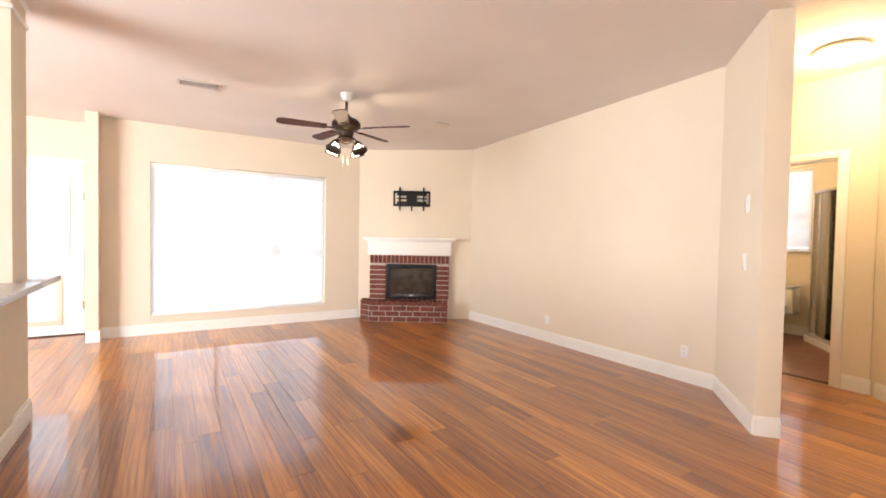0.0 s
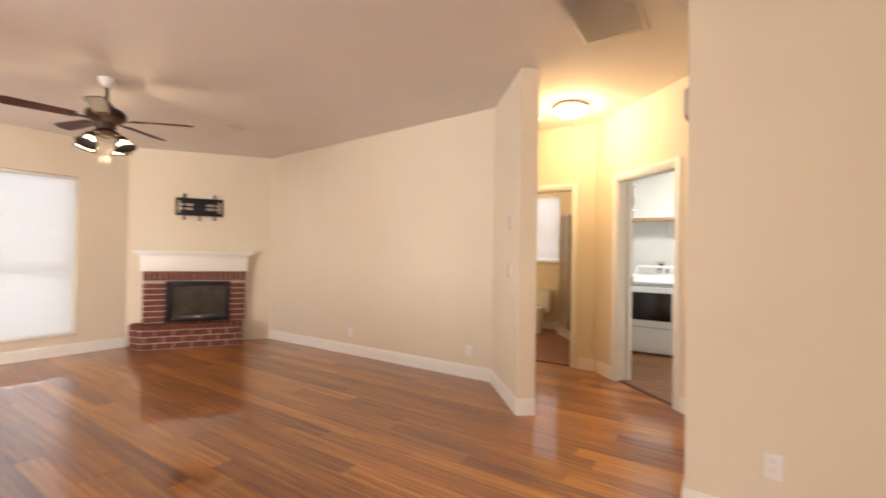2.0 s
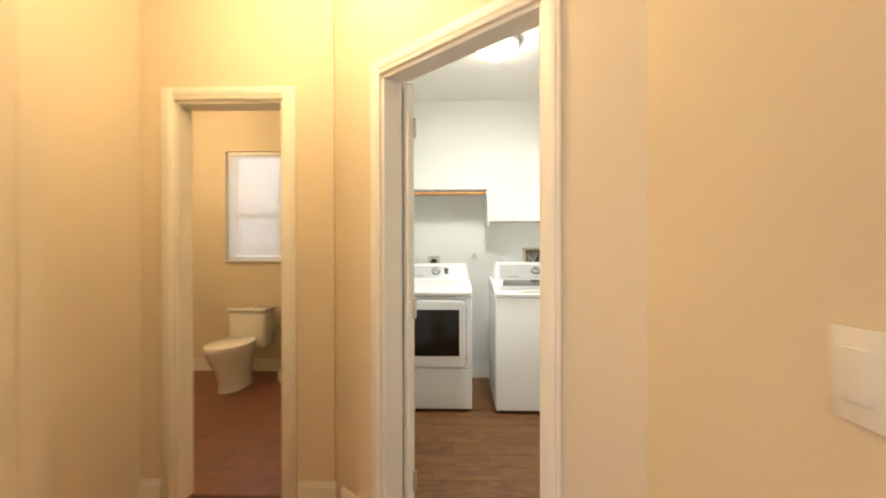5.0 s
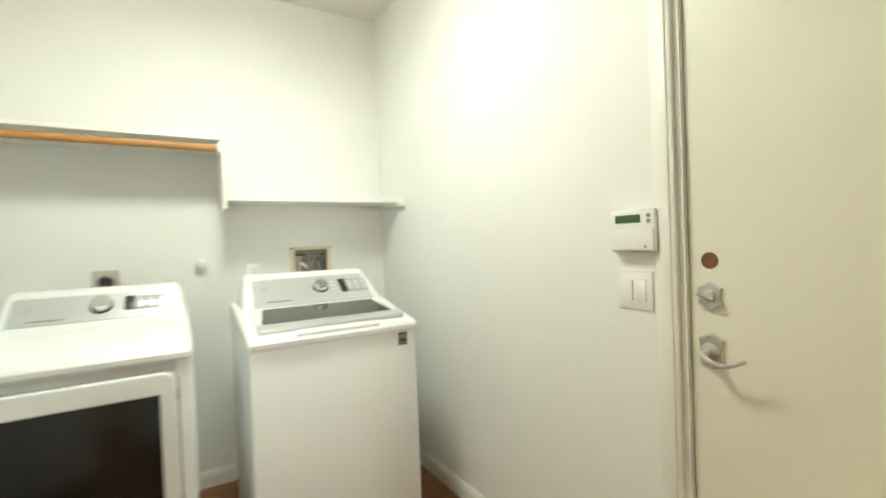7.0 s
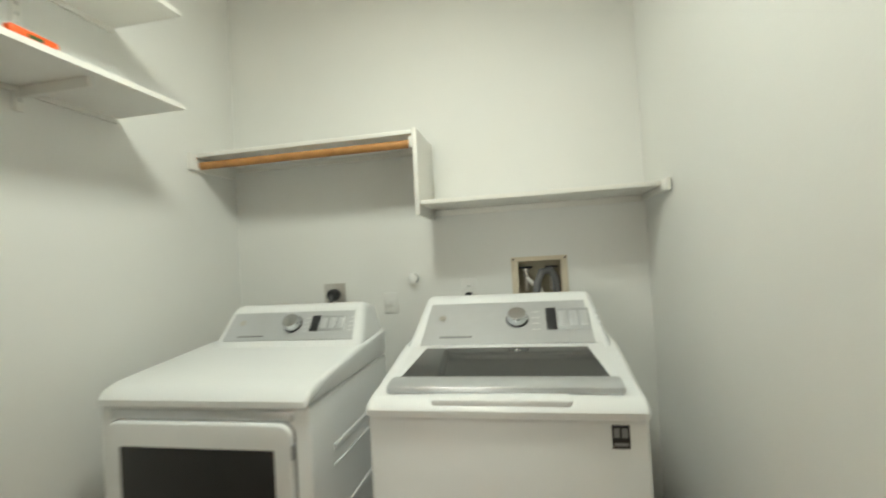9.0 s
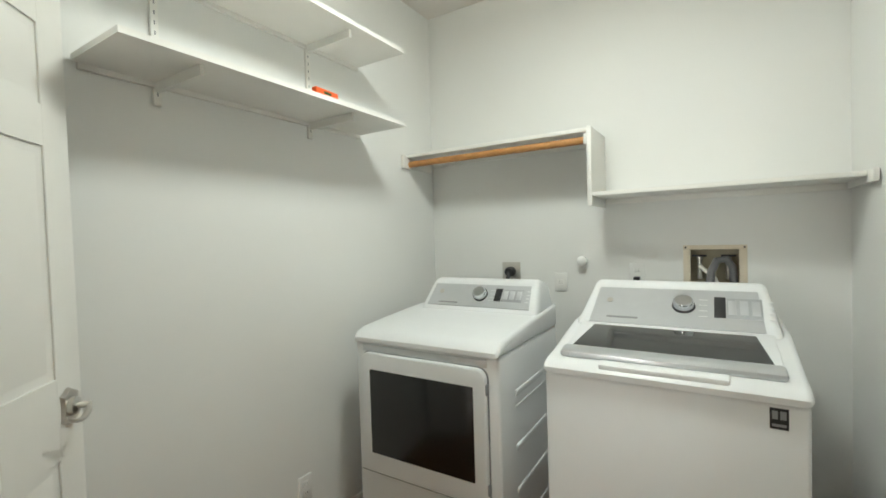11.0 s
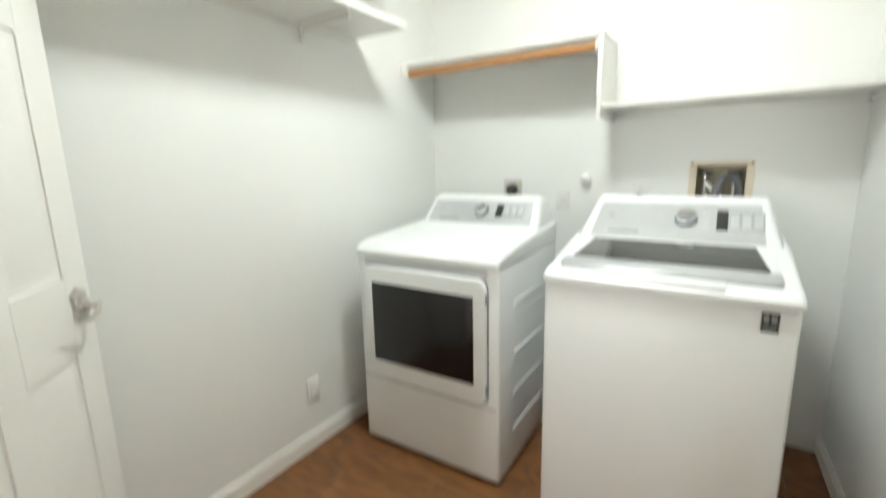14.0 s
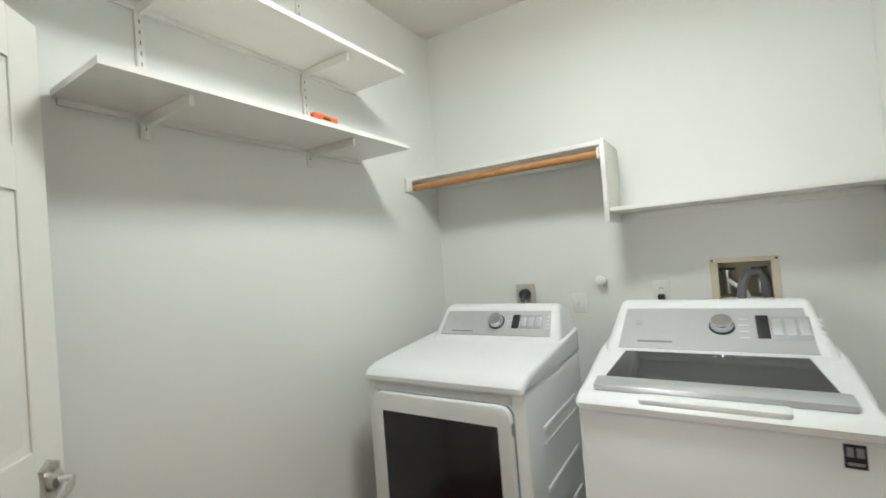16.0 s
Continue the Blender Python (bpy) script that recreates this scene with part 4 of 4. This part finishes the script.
# lid: glass in a white rim with a silver front bar
lm, ln = sloped(WF + 0.085, 0.962, 7.955, 1.008)
def on_lid(name, u0, u1, v0, v1, d0, d1, mm, bev=0.002, label=""):
    bm = box(-u1, -u0, v0, v1, d0, d1, bev)
    bm.transform(lm)
    return part(name, bm, mm, wa, label)
on_lid("lid_rim", WY0 + 0.045, WY1 - 0.045, 0.0, ln, 0.0, 0.010, M_APPL)
bm = bmesh.new()
vs = [bm.verts.new(lm @ Vector((-u, v, d))) for d in (0.006, 0.0125) for u, v in ((WY0 + 0.065, 0.02), (WY1 - 0.065, 0.02), (WY1 - 0.095, ln - 0.025), (WY0 + 0.095, ln - 0.025))]
bm.faces.new(vs[:4])
bm.faces.new(vs[4:])
for i in range(4):
    bm.faces.new((vs[i], vs[(i + 1) % 4], vs[4 + (i + 1) % 4], vs[4 + i]))
bmesh.ops.recalc_face_normals(bm, faces=bm.faces)
part("lid_glass", bm, M_LID, wa, "smoked glass lid")
on_lid("lid_bar", WY0 + 0.04, WY1 - 0.04, -0.055, 0.012, -0.004, 0.022, M_SILVER, 0.012, "silver lid handle bar")
on_lid("lid_grip", WY0 + 0.17, WY1 - 0.17, -0.094, -0.052, -0.016, 0.007, M_APPL, 0.008)
st = part("energy_sticker", box(WF - 0.0015, WF + 0.001, 1.318, 1.358, 0.838, 0.893, 0.0005), M_DARK, wa, "small dark sticker")
part("sticker_mark", box(WF - 0.0022, WF - 0.0014, 1.323, 1.336, 0.864, 0.886), M_GREY, st)
part("sticker_mark", box(WF - 0.0022, WF - 0.0014, 1.341, 1.353, 0.864, 0.886), M_GREY, st)
part("sticker_mark", box(WF - 0.0022, WF - 0.0014, 1.323, 1.353, 0.845, 0.852), M_GREY, st)

DF, DY0, DY1 = 7.66, 2.137, 2.828
dr = thing("tumble_dryer", pose(0, 0, 0), "white front-loading dryer with a dark glass door", "dryer")
part("body", box(DF, 8.32, DY0, DY1, 0.025, 0.915, 0.012, 3), M_APPL, dr)
for x in (DF + 0.06, 8.26):
    for y in (DY0 + 0.06, DY1 - 0.06):
        part("foot", lathe([(0.025, 0.0), (0.025, 0.03)], 12, pose(x, y, 0)), M_DARK, dr)
part("top", profile_y([(DF - 0.012, 0.917), (DF - 0.012, 0.935), (DF + 0.005, 0.957), (DF + 0.05, 0.972), (DF + 0.15, 0.982), (8.09, 1.005), (8.322, 1.02), (8.322, 0.914)], DY0 - 0.003, DY1 + 0.003, 0.015, 4), M_APPL, dr)
part("console", tapered(profile_y([(8.04, 0.99), (8.075, 1.015), (8.165, 1.127), (8.185, 1.141), (8.22, 1.145), (8.30, 1.123), (8.32, 0.99)], DY0 + 0.005, DY1 - 0.065, 0.026, 5), 1.0, 1.13, 0.022), M_APPL, dr)
console_face(dr, 8.075, 1.015, 8.165, 1.127, DY0 + 0.045, DY1 - 0.105, 2.44, 2.365)
ddoor = part("door", rounded_front(DF - 0.022, DF - 0.004, 2.185, 2.785, 0.36, 0.875, 0.04, 0.007), M_APPL, dr)
part("door_seal", rounded_front(DF - 0.004, DF + 0.001, 2.180, 2.790, 0.355, 0.880, 0.043, 0.001), M_GREY, dr, "grey door seal")
part("door_window", box(DF - 0.0245, DF - 0.015, 2.235, 2.735, 0.445, 0.805, 0.003), M_DGLASS, ddoor, "dark glass door window")
part("handle_recess", box(DF - 0.004, DF + 0.001, 2.185, 2.785, 0.876, 0.906, 0.002), M_SILVER, dr, "grey grip recess")
part("toe_panel_seam", box(DF - 0.0012, DF + 0.001, DY0 + 0.012, DY1 - 0.012, 0.345, 0.348), M_GREY, dr)
for z in (0.43, 0.80):
    part("door_hinge", box(DF - 0.02, DF - 0.004, 2.178, 2.186, z - 0.02, z + 0.02, 0.002), M_GREY, dr)
for z0, z1 in ((0.735, 0.76), (0.69, 0.70), (0.52, 0.545), (0.35, 0.375), (0.19, 0.205)):
    part("side_rib", box(DF + 0.14, 8.20, DY0 - 0.005, DY0 + 0.002, z0, z1, 0.004), M_APPL, dr)

# shelves on the north wall
def wall_shelf(x0, x1, y0, y1, z, label, group="shelves on slotted tracks"):
    s = thing("wall_shelf", pose(0, 0, 0), label, "shelf", group)
    part("board", box(x0, x1, y0, y1, z - 0.018, z, 0.002), M_TRIM, s)
    return s


for z, xe, ends in ((1.905, 7.92, ((6.745, LN - 0.014), (6.745, 2.705))), (2.245, 7.92, ((6.66, LN - 0.014), (6.66, 2.955), (6.415, 2.705)))):
    s = thing("wall_shelf", pose(0, 0, 0), "white painted shelf board on track brackets", "shelf", "shelves on slotted tracks")
    part("board", prism([(xe, 2.705), (xe, LN - 0.014), *ends], z - 0.018, z), M_TRIM, s)
    for x in (6.97, 7.60):
        br = part("bracket", profile_y([(-0.006, z - 0.0185), (0.006, z - 0.0185), (0.006, z - 0.05), (-0.006, z - 0.05)], LN - 0.27, LN - 0.012), M_TRIM, s)
        br.location = (x, 0, 0)
    part("cleat", box(6.76, xe, LN - 0.014, LN - 0.001, z - 0.035, z - 0.001, 0.002), M_TRIM, s)
for x in (6.97, 7.60):
    tr = thing("shelf_track", pose(x, LN, 0), "white slotted metal shelf track on the wall", "track", "shelf tracks")
    part("rail", box(-0.012, 0.012, -0.012, 0, 1.815, 2.55, 0.002), M_TRIM, tr)
    me = mesh_of("slot", box(-0.002, 0.002, -0.0128, -0.0115, -0.006, 0.006), M_GREY)
    for i in range(24):
        if i > 2 and abs(1.75 + i * 0.033 - 1.89) > 0.03 and abs(1.75 + i * 0.033 - 2.23) > 0.03:
            o = new("slot", me)
            o.parent, o.location = tr, (0, 0, 1.75 + i * 0.033)
lv = thing("spirit_level", pose(7.45, 2.74, 1.905, 0, 0, 4), "small orange plastic spirit level on the shelf", "tool")
part("body", box(-0.06, 0.06, -0.012, 0.012, 0, 0.032, 0.004), M_ORANGE, lv)
part("vial", box(-0.02, 0.02, -0.0125, 0.0125, 0.012, 0.024, 0.002), M_LCD, lv)

# shelves and rod on the east wall
e1 = wall_shelf(LE - 0.295, LE - 0.02, 1.972, LN - 0.016, 1.842, "white painted shelf above the dryer with a hanging rod", "machine shelves")
part("back_cleat", box(LE - 0.018, LE - 0.001, 1.972, LN - 0.016, 1.80, 1.841, 0.002), M_TRIM, e1)
part("end_cleat", box(LE - 0.33, LE - 0.018, LN - 0.016, LN - 0.001, 1.765, 1.841, 0.002), M_TRIM, e1)
part("upright", box(LE - 0.30, LE - 0.001, 1.950, 1.970, 1.485, 1.846, 0.002), M_TRIM, e1)
part("rod_socket", box(LE - 0.30, LE - 0.23, 1.971, 1.984, 1.765, 1.813, 0.002), M_TRIM, e1)
rod = thing("hanging_rod", pose(LE - 0.265, 1.985, 1.79), "natural wood closet rod under the shelf", "rod")
part("dowel", tube([(0, 0, 0), (0, LN - 0.017 - 1.985, 0)], 0.0175, 18), M_OAK, rod)
e2 = wall_shelf(LE - 0.295, LE - 0.02, LS + 0.052, 1.949, 1.545, "white painted shelf above the washing machine", "machine shelves")
part("back_cleat", box(LE - 0.018, LE - 0.001, LS + 0.052, 1.949, 1.50, 1.544, 0.002), M_TRIM, e2)
part("end_cleat", box(LE - 0.36, LE - 0.018, LS + 0.035, LS + 0.051, 1.503, 1.546, 0.002), M_TRIM, e2)

# supply box with its valves
EM, EL = along((LE, LS), (LE, LN))
vb = thing("washer_supply_box", pose(LE, 1.48, 1.185), "recessed cream washer supply box with valves and a drain hose", "supply box")
for a in ((-0.004, 0.002, -0.125, 0.125, 0.08, 0.10), (-0.004, 0.002, -0.125, 0.125, -0.10, -0.08), (-0.004, 0.002, -0.125, -0.095, -0.08, 0.08), (-0.004, 0.002, 0.095, 0.125, -0.08, 0.08)):
    part("flange", box(*a, 0.001), M_CREAM, vb)
part("back", box(0.085, 0.09, -0.107, 0.107, -0.08, 0.08), M_BOX_SHADE, vb)
for y in (-0.107, 0.103):
    part("side", box(0.002, 0.085, y, y + 0.004, -0.08, 0.08), M_BOX_SHADE, vb)
for y in (0.06, -0.055):
    v = part("valve", lathe([(0.010, -0.06), (0.010, 0.03), (0.014, 0.034), (0.014, 0.05)], 14, pose(0.045, y, 0)), M_CHROME, vb)
    part("valve_handle", box(0.02, 0.032, y - 0.03, y + 0.03, 0.045, 0.055, 0.003), M_DARK, v, "black valve handle")
part("drain_hose", tube([(0.03, -0.075, -0.075), (0.015, -0.07, 0.0), (0.0, -0.045, 0.035), (-0.015, -0.01, 0.03), (-0.02, 0.012, -0.02), (-0.03, 0.02, -0.10)], 0.017, 12), M_HOSE, vb, "grey ribbed drain hose")
part("supply_hose", tube([(0.03, 0.055, 0.0), (0.01, 0.045, -0.01), (-0.01, 0.0, -0.05), (-0.02, -0.02, -0.10)], 0.009, 10), M_TRIM, vb, "white braided supply hose")
for y, z in ((-0.115, 0.09), (0.115, 0.09), (-0.115, -0.09), (0.115, -0.09)):
    part("screw", box(-0.0055, -0.003, y - 0.004, y + 0.004, z - 0.004, z + 0.004, 0.001), M_DARK, vb)
po = thing("dryer_outlet", EM @ pose(2.482 - LS, 0, 1.148), "square steel dryer outlet with a black plug", "outlet")
part("plate", box(-0.055, 0.055, 0, 0.006, -0.055, 0.055, 0.002), M_CHROME, po)
pg = part("plug", lathe([(0.03, 0), (0.03, 0.03), (0.022, 0.045)], 20, pose(0, 0.006, 0, -90)), M_DARK, po)
part("cord", tube([(0, 0.04, 0), (0, 0.06, -0.04), (0, 0.05, -0.16)], 0.012, 10), M_DARK, pg)
wo = wall_plate("wall_outlet", EM @ pose(1.807 - LS, 0, 1.14), 0.07, 0.115, "white wall outlet with a black plug", "outlet", 0, 2)
part("plug", box(-0.015, 0.015, 0.008, 0.04, -0.035, -0.005, 0.006), M_DARK, wo)
part("cord", tube([(0, 0.03, -0.03), (0, 0.035, -0.08), (0, 0.03, -0.16)], 0.005, 8), M_DARK, wo)
wall_plate("phone_jack", EM @ pose(2.193 - LS, 0, 1.095), 0.07, 0.10, "white jack plate on the wall", "jack", 0, 1)
gv = thing("gas_valve", EM @ pose(2.07 - LS, 0, 1.212), "white round valve knob on the wall", "valve")
part("rose", lathe([(0.024, 0), (0.024, 0.006), (0.018, 0.01)], 22, pose(0, 0, 0, -90)), M_PORC, gv)
part("knob", lathe([(0.020, 0.008), (0.025, 0.02), (0.025, 0.04), (0.014, 0.046)], 18, pose(0, 0, 0, -90)), M_PORC, gv)
NM, NL = along((LE, LN), (6.4, LN))
wall_plate("wall_outlet", NM @ pose(LE - 7.50, 0, 0.28), 0.07, 0.115, "white wall outlet above the laundry baseboard", "outlet", 0, 2)

# south wall: alarm panel, switches, garage door
SM, SL = along((5.3, LS), (LE, LS))
ap = thing("alarm_panel", pose(6.725, LS, 1.29), "white alarm keypad with a green display", "keypad")
part("housing", box(-0.075, 0.075, 0, 0.028, -0.062, 0.062, 0.006), M_PORC, ap)
part("display", box(-0.03, 0.055, 0.027, 0.0295, 0.024, 0.048, 0.001), M_LCD, ap, "green liquid crystal display")
part("flap", box(-0.073, 0.073, 0.027, 0.034, -0.058, 0.008, 0.004), M_PORC, ap, "hinged keypad cover")
for i in range(2):
    part("key", box(-0.062, -0.05, 0.027, 0.030, 0.022 + i * 0.016, 0.033 + i * 0.016, 0.001), M_GREY, ap)
part("label_mark", box(-0.052, -0.044, 0.0335, 0.0345, -0.05, -0.042), M_GREY, ap)
wall_plate("light_switch", pose(6.735, LS, 1.112), 0.115, 0.115, "double white rocker switch under the alarm panel", "switch", 2)
gd = thing("door_3", pose(GX1 - 0.018, LS - 0.018, 0.008, 0, 0, 180), "flat white entry door with a nickel lever and deadbolt", "door")
part("leaf", box(0, GX1 - GX0 - 0.036, 0, 0.042, 0, 2.012, 0.002, 1), M_DOOR, gd)
# nickel fittings on the inner face
part("bore_hole", lathe([(0.022, 0.0), (0.022, 0.0012)], 26, pose(0.055, 0, 1.195, 90)), M_CORD, gd, "bored hole showing raw wood")
db = part("deadbolt_plate", scalloped(0.055, 1.102, 0.066, 0.070, 0.0, -0.010), M_CHROME, gd, "scalloped satin nickel deadbolt")
part("turn_collar", lathe([(0.017, 0.0), (0.015, 0.008), (0.008, 0.01)], 18, pose(0.055, -0.009, 1.102, 90)), M_CHROME, db)
part("thumb_turn", tube([(0.035, -0.026, 1.110), (0.055, -0.024, 1.102), (0.075, -0.026, 1.094)], 0.007, 8, 0.7), M_CHROME, db)
part("latch_plate", box(-0.006, 0.0, 0.006, 0.034, 0.92, 0.99, 0.001), M_CHROME, gd)
lever(gd, 0.055, 0.955, 0.0, -1, 1)

part("door_viewer", lathe([(0.010, 0.0), (0.009, 0.004)], 16, pose(0.41, 0, 1.525, 90)), M_DARK, gd)

# ---- floors: boards and tiles ----
lf = thing("floor_living", pose(0, 0, 0), "glossy reddish-brown hardwood floor of long planks", "floor", kind="structure")
unit = mesh_of("plank", box(-0.5, 0.5, -0.5, 0.5, -0.5, 0.5), M_PLANK, False)
PW = 0.127


def clip_poly(poly, x0, x1, y0, y1):
    """The part of a plan outline inside a rectangle."""
    def cut(pts, keep, meet):
        res = []
        for i, p in enumerate(pts):
            q = pts[(i + 1) % len(pts)]
            if keep(p):
                res.append(p)
            if keep(p) != keep(q):
                res.append(meet(p, q))
        return res

    def at_x(v):
        return lambda p, q: (v, p[1] + (q[1] - p[1]) * (v - p[0]) / (q[0] - p[0]))

    def at_y(v):
        return lambda p, q: (p[0] + (q[0] - p[0]) * (v - p[1]) / (q[1] - p[1]), v)
    for keep, meet in ((lambda p: p[0] >= x0, at_x(x0)), (lambda p: p[0] <= x1, at_x(x1)), (lambda p: p[1] >= y0, at_y(y0)), (lambda p: p[1] <= y1, at_y(y1))):
        poly = cut(poly, keep, meet) if len(poly) > 2 else []
    return poly


mid0, mid1 = off(-0.2, -0.05), off(BAN + 0.36, -0.05)
rest = bmesh.new()
random.seed(5)
count = 0
x = -3.0
while x < XB + 0.06:
    y = -2.6 - random.uniform(0, 1.5)
    while y < 8.45:
        l = random.uniform(1.1, 2.1)
        a, b = max(y, -2.6), min(y + l, 8.45)
        x1 = min(x + PW, XB + 0.06)
        y += l
        if b - a < 0.02:
            continue
        if x > 4.02 and a < YR - 0.1 and b > YR - 0.1:
            a = YR - 0.1
        if x > 4.02 and b <= YR - 0.1:
            continue
        # boards that reach the angled laundry wall end at its middle
        if x1 > 5.3:
            g = 0.0006
            hall = clip_poly([(5.2, YR - 0.1), mid0, mid1, (XB + 0.06, mid1[1]), (XB + 0.06, 8.5), (5.2, 8.5)], x + g, x1 - g, a + g, b - g)
            if len(hall) > 2:
                o = new("plank", mesh_of("plank", prism(hall, -0.012, random.uniform(-0.0003, 0.0003)), M_PLANK, False))
                o.parent = lf
            continue
        if x > 0.3 and b > 2.0 and count < 300:
            o = new("plank", unit)
            o.parent = lf
            o.matrix_basis = Matrix.Translation(((x + x1) / 2, (a + b) / 2, -0.006 + random.uniform(-0.0003, 0.0003))) @ Matrix.Rotation(random.uniform(-0.0015, 0.0015), 4, "Y") @ Matrix.Diagonal((x1 - x - 0.0012, b - a - 0.0012, 0.012, 1))
            count += 1
        else:
            vs = [rest.verts.new((px, py, 0)) for px, py in ((x + 0.0006, a + 0.0006), (x1 - 0.0006, a + 0.0006), (x1 - 0.0006, b - 0.0006), (x + 0.0006, b - 0.0006))]
            rest.faces.new(vs)
    x += PW
tagged(part("planks", rest, M_PLANKS, lf), kind="stuff")

tf = thing("floor_laundry", pose(0, 0, 0), "dark brown wood-look tile floor with thin grout joints", "floor", kind="structure")
part("grout", prism([(5.3, 0.83), (LE, 0.83), (LE, mid1[1]), mid1, mid0], -0.0115, -0.0015), M_GROUT, tf)
TW, TL, i = 0.152, 0.61, 0
x = 5.3
while x < LE:
    y = 0.83 - (0.0, 0.39, 0.18, 0.52, 0.28)[i % 5]
    while y < LN:
        q = clip_poly([(5.3, 0.83), (LE, 0.83), (LE, mid1[1]), mid1, mid0], x + 0.002, x + TW - 0.002, y + 0.002, y + TL - 0.002)
        if len(q) > 2:
            o = new("tile", mesh_of("tile", prism(q, -0.008, random.uniform(-0.0002, 0.0003)), M_TILE, False))
            o.parent = tf
        y += TL
    x += TW
    i += 1
bf = thing("floor_bath", pose(0, 0, 0), "brown tile floor of the bathroom", "floor", kind="structure")
part("grout", box(XB + 0.06, 8.85, 3.06, 5.55, -0.0115, -0.0015), M_GROUT, bf)
tme = mesh_of("tile", box(-0.149, 0.149, -0.149, 0.149, -0.006, 0.0), M_BTILE)
for i in range(8):
    for j in range(8):
        o = new("tile", tme)
        o.parent = bf
        o.location = (XB + 0.212 + i * 0.302, 3.213 + j * 0.302, -0.0005)
bm = box(S0, S1, -0.075, -0.025, 0.0, 0.008, 0.003)
bm.transform(BA)
struct("laundry_threshold", bm, M_BLADE, "dark wooden threshold strip in the laundry doorway", "threshold")
struct("bath_threshold", box(XB + 0.02, XB + 0.08, 3.14, 3.62, 0.0, 0.008, 0.003), M_BLADE, "dark wooden threshold strip in the bathroom doorway", "threshold")
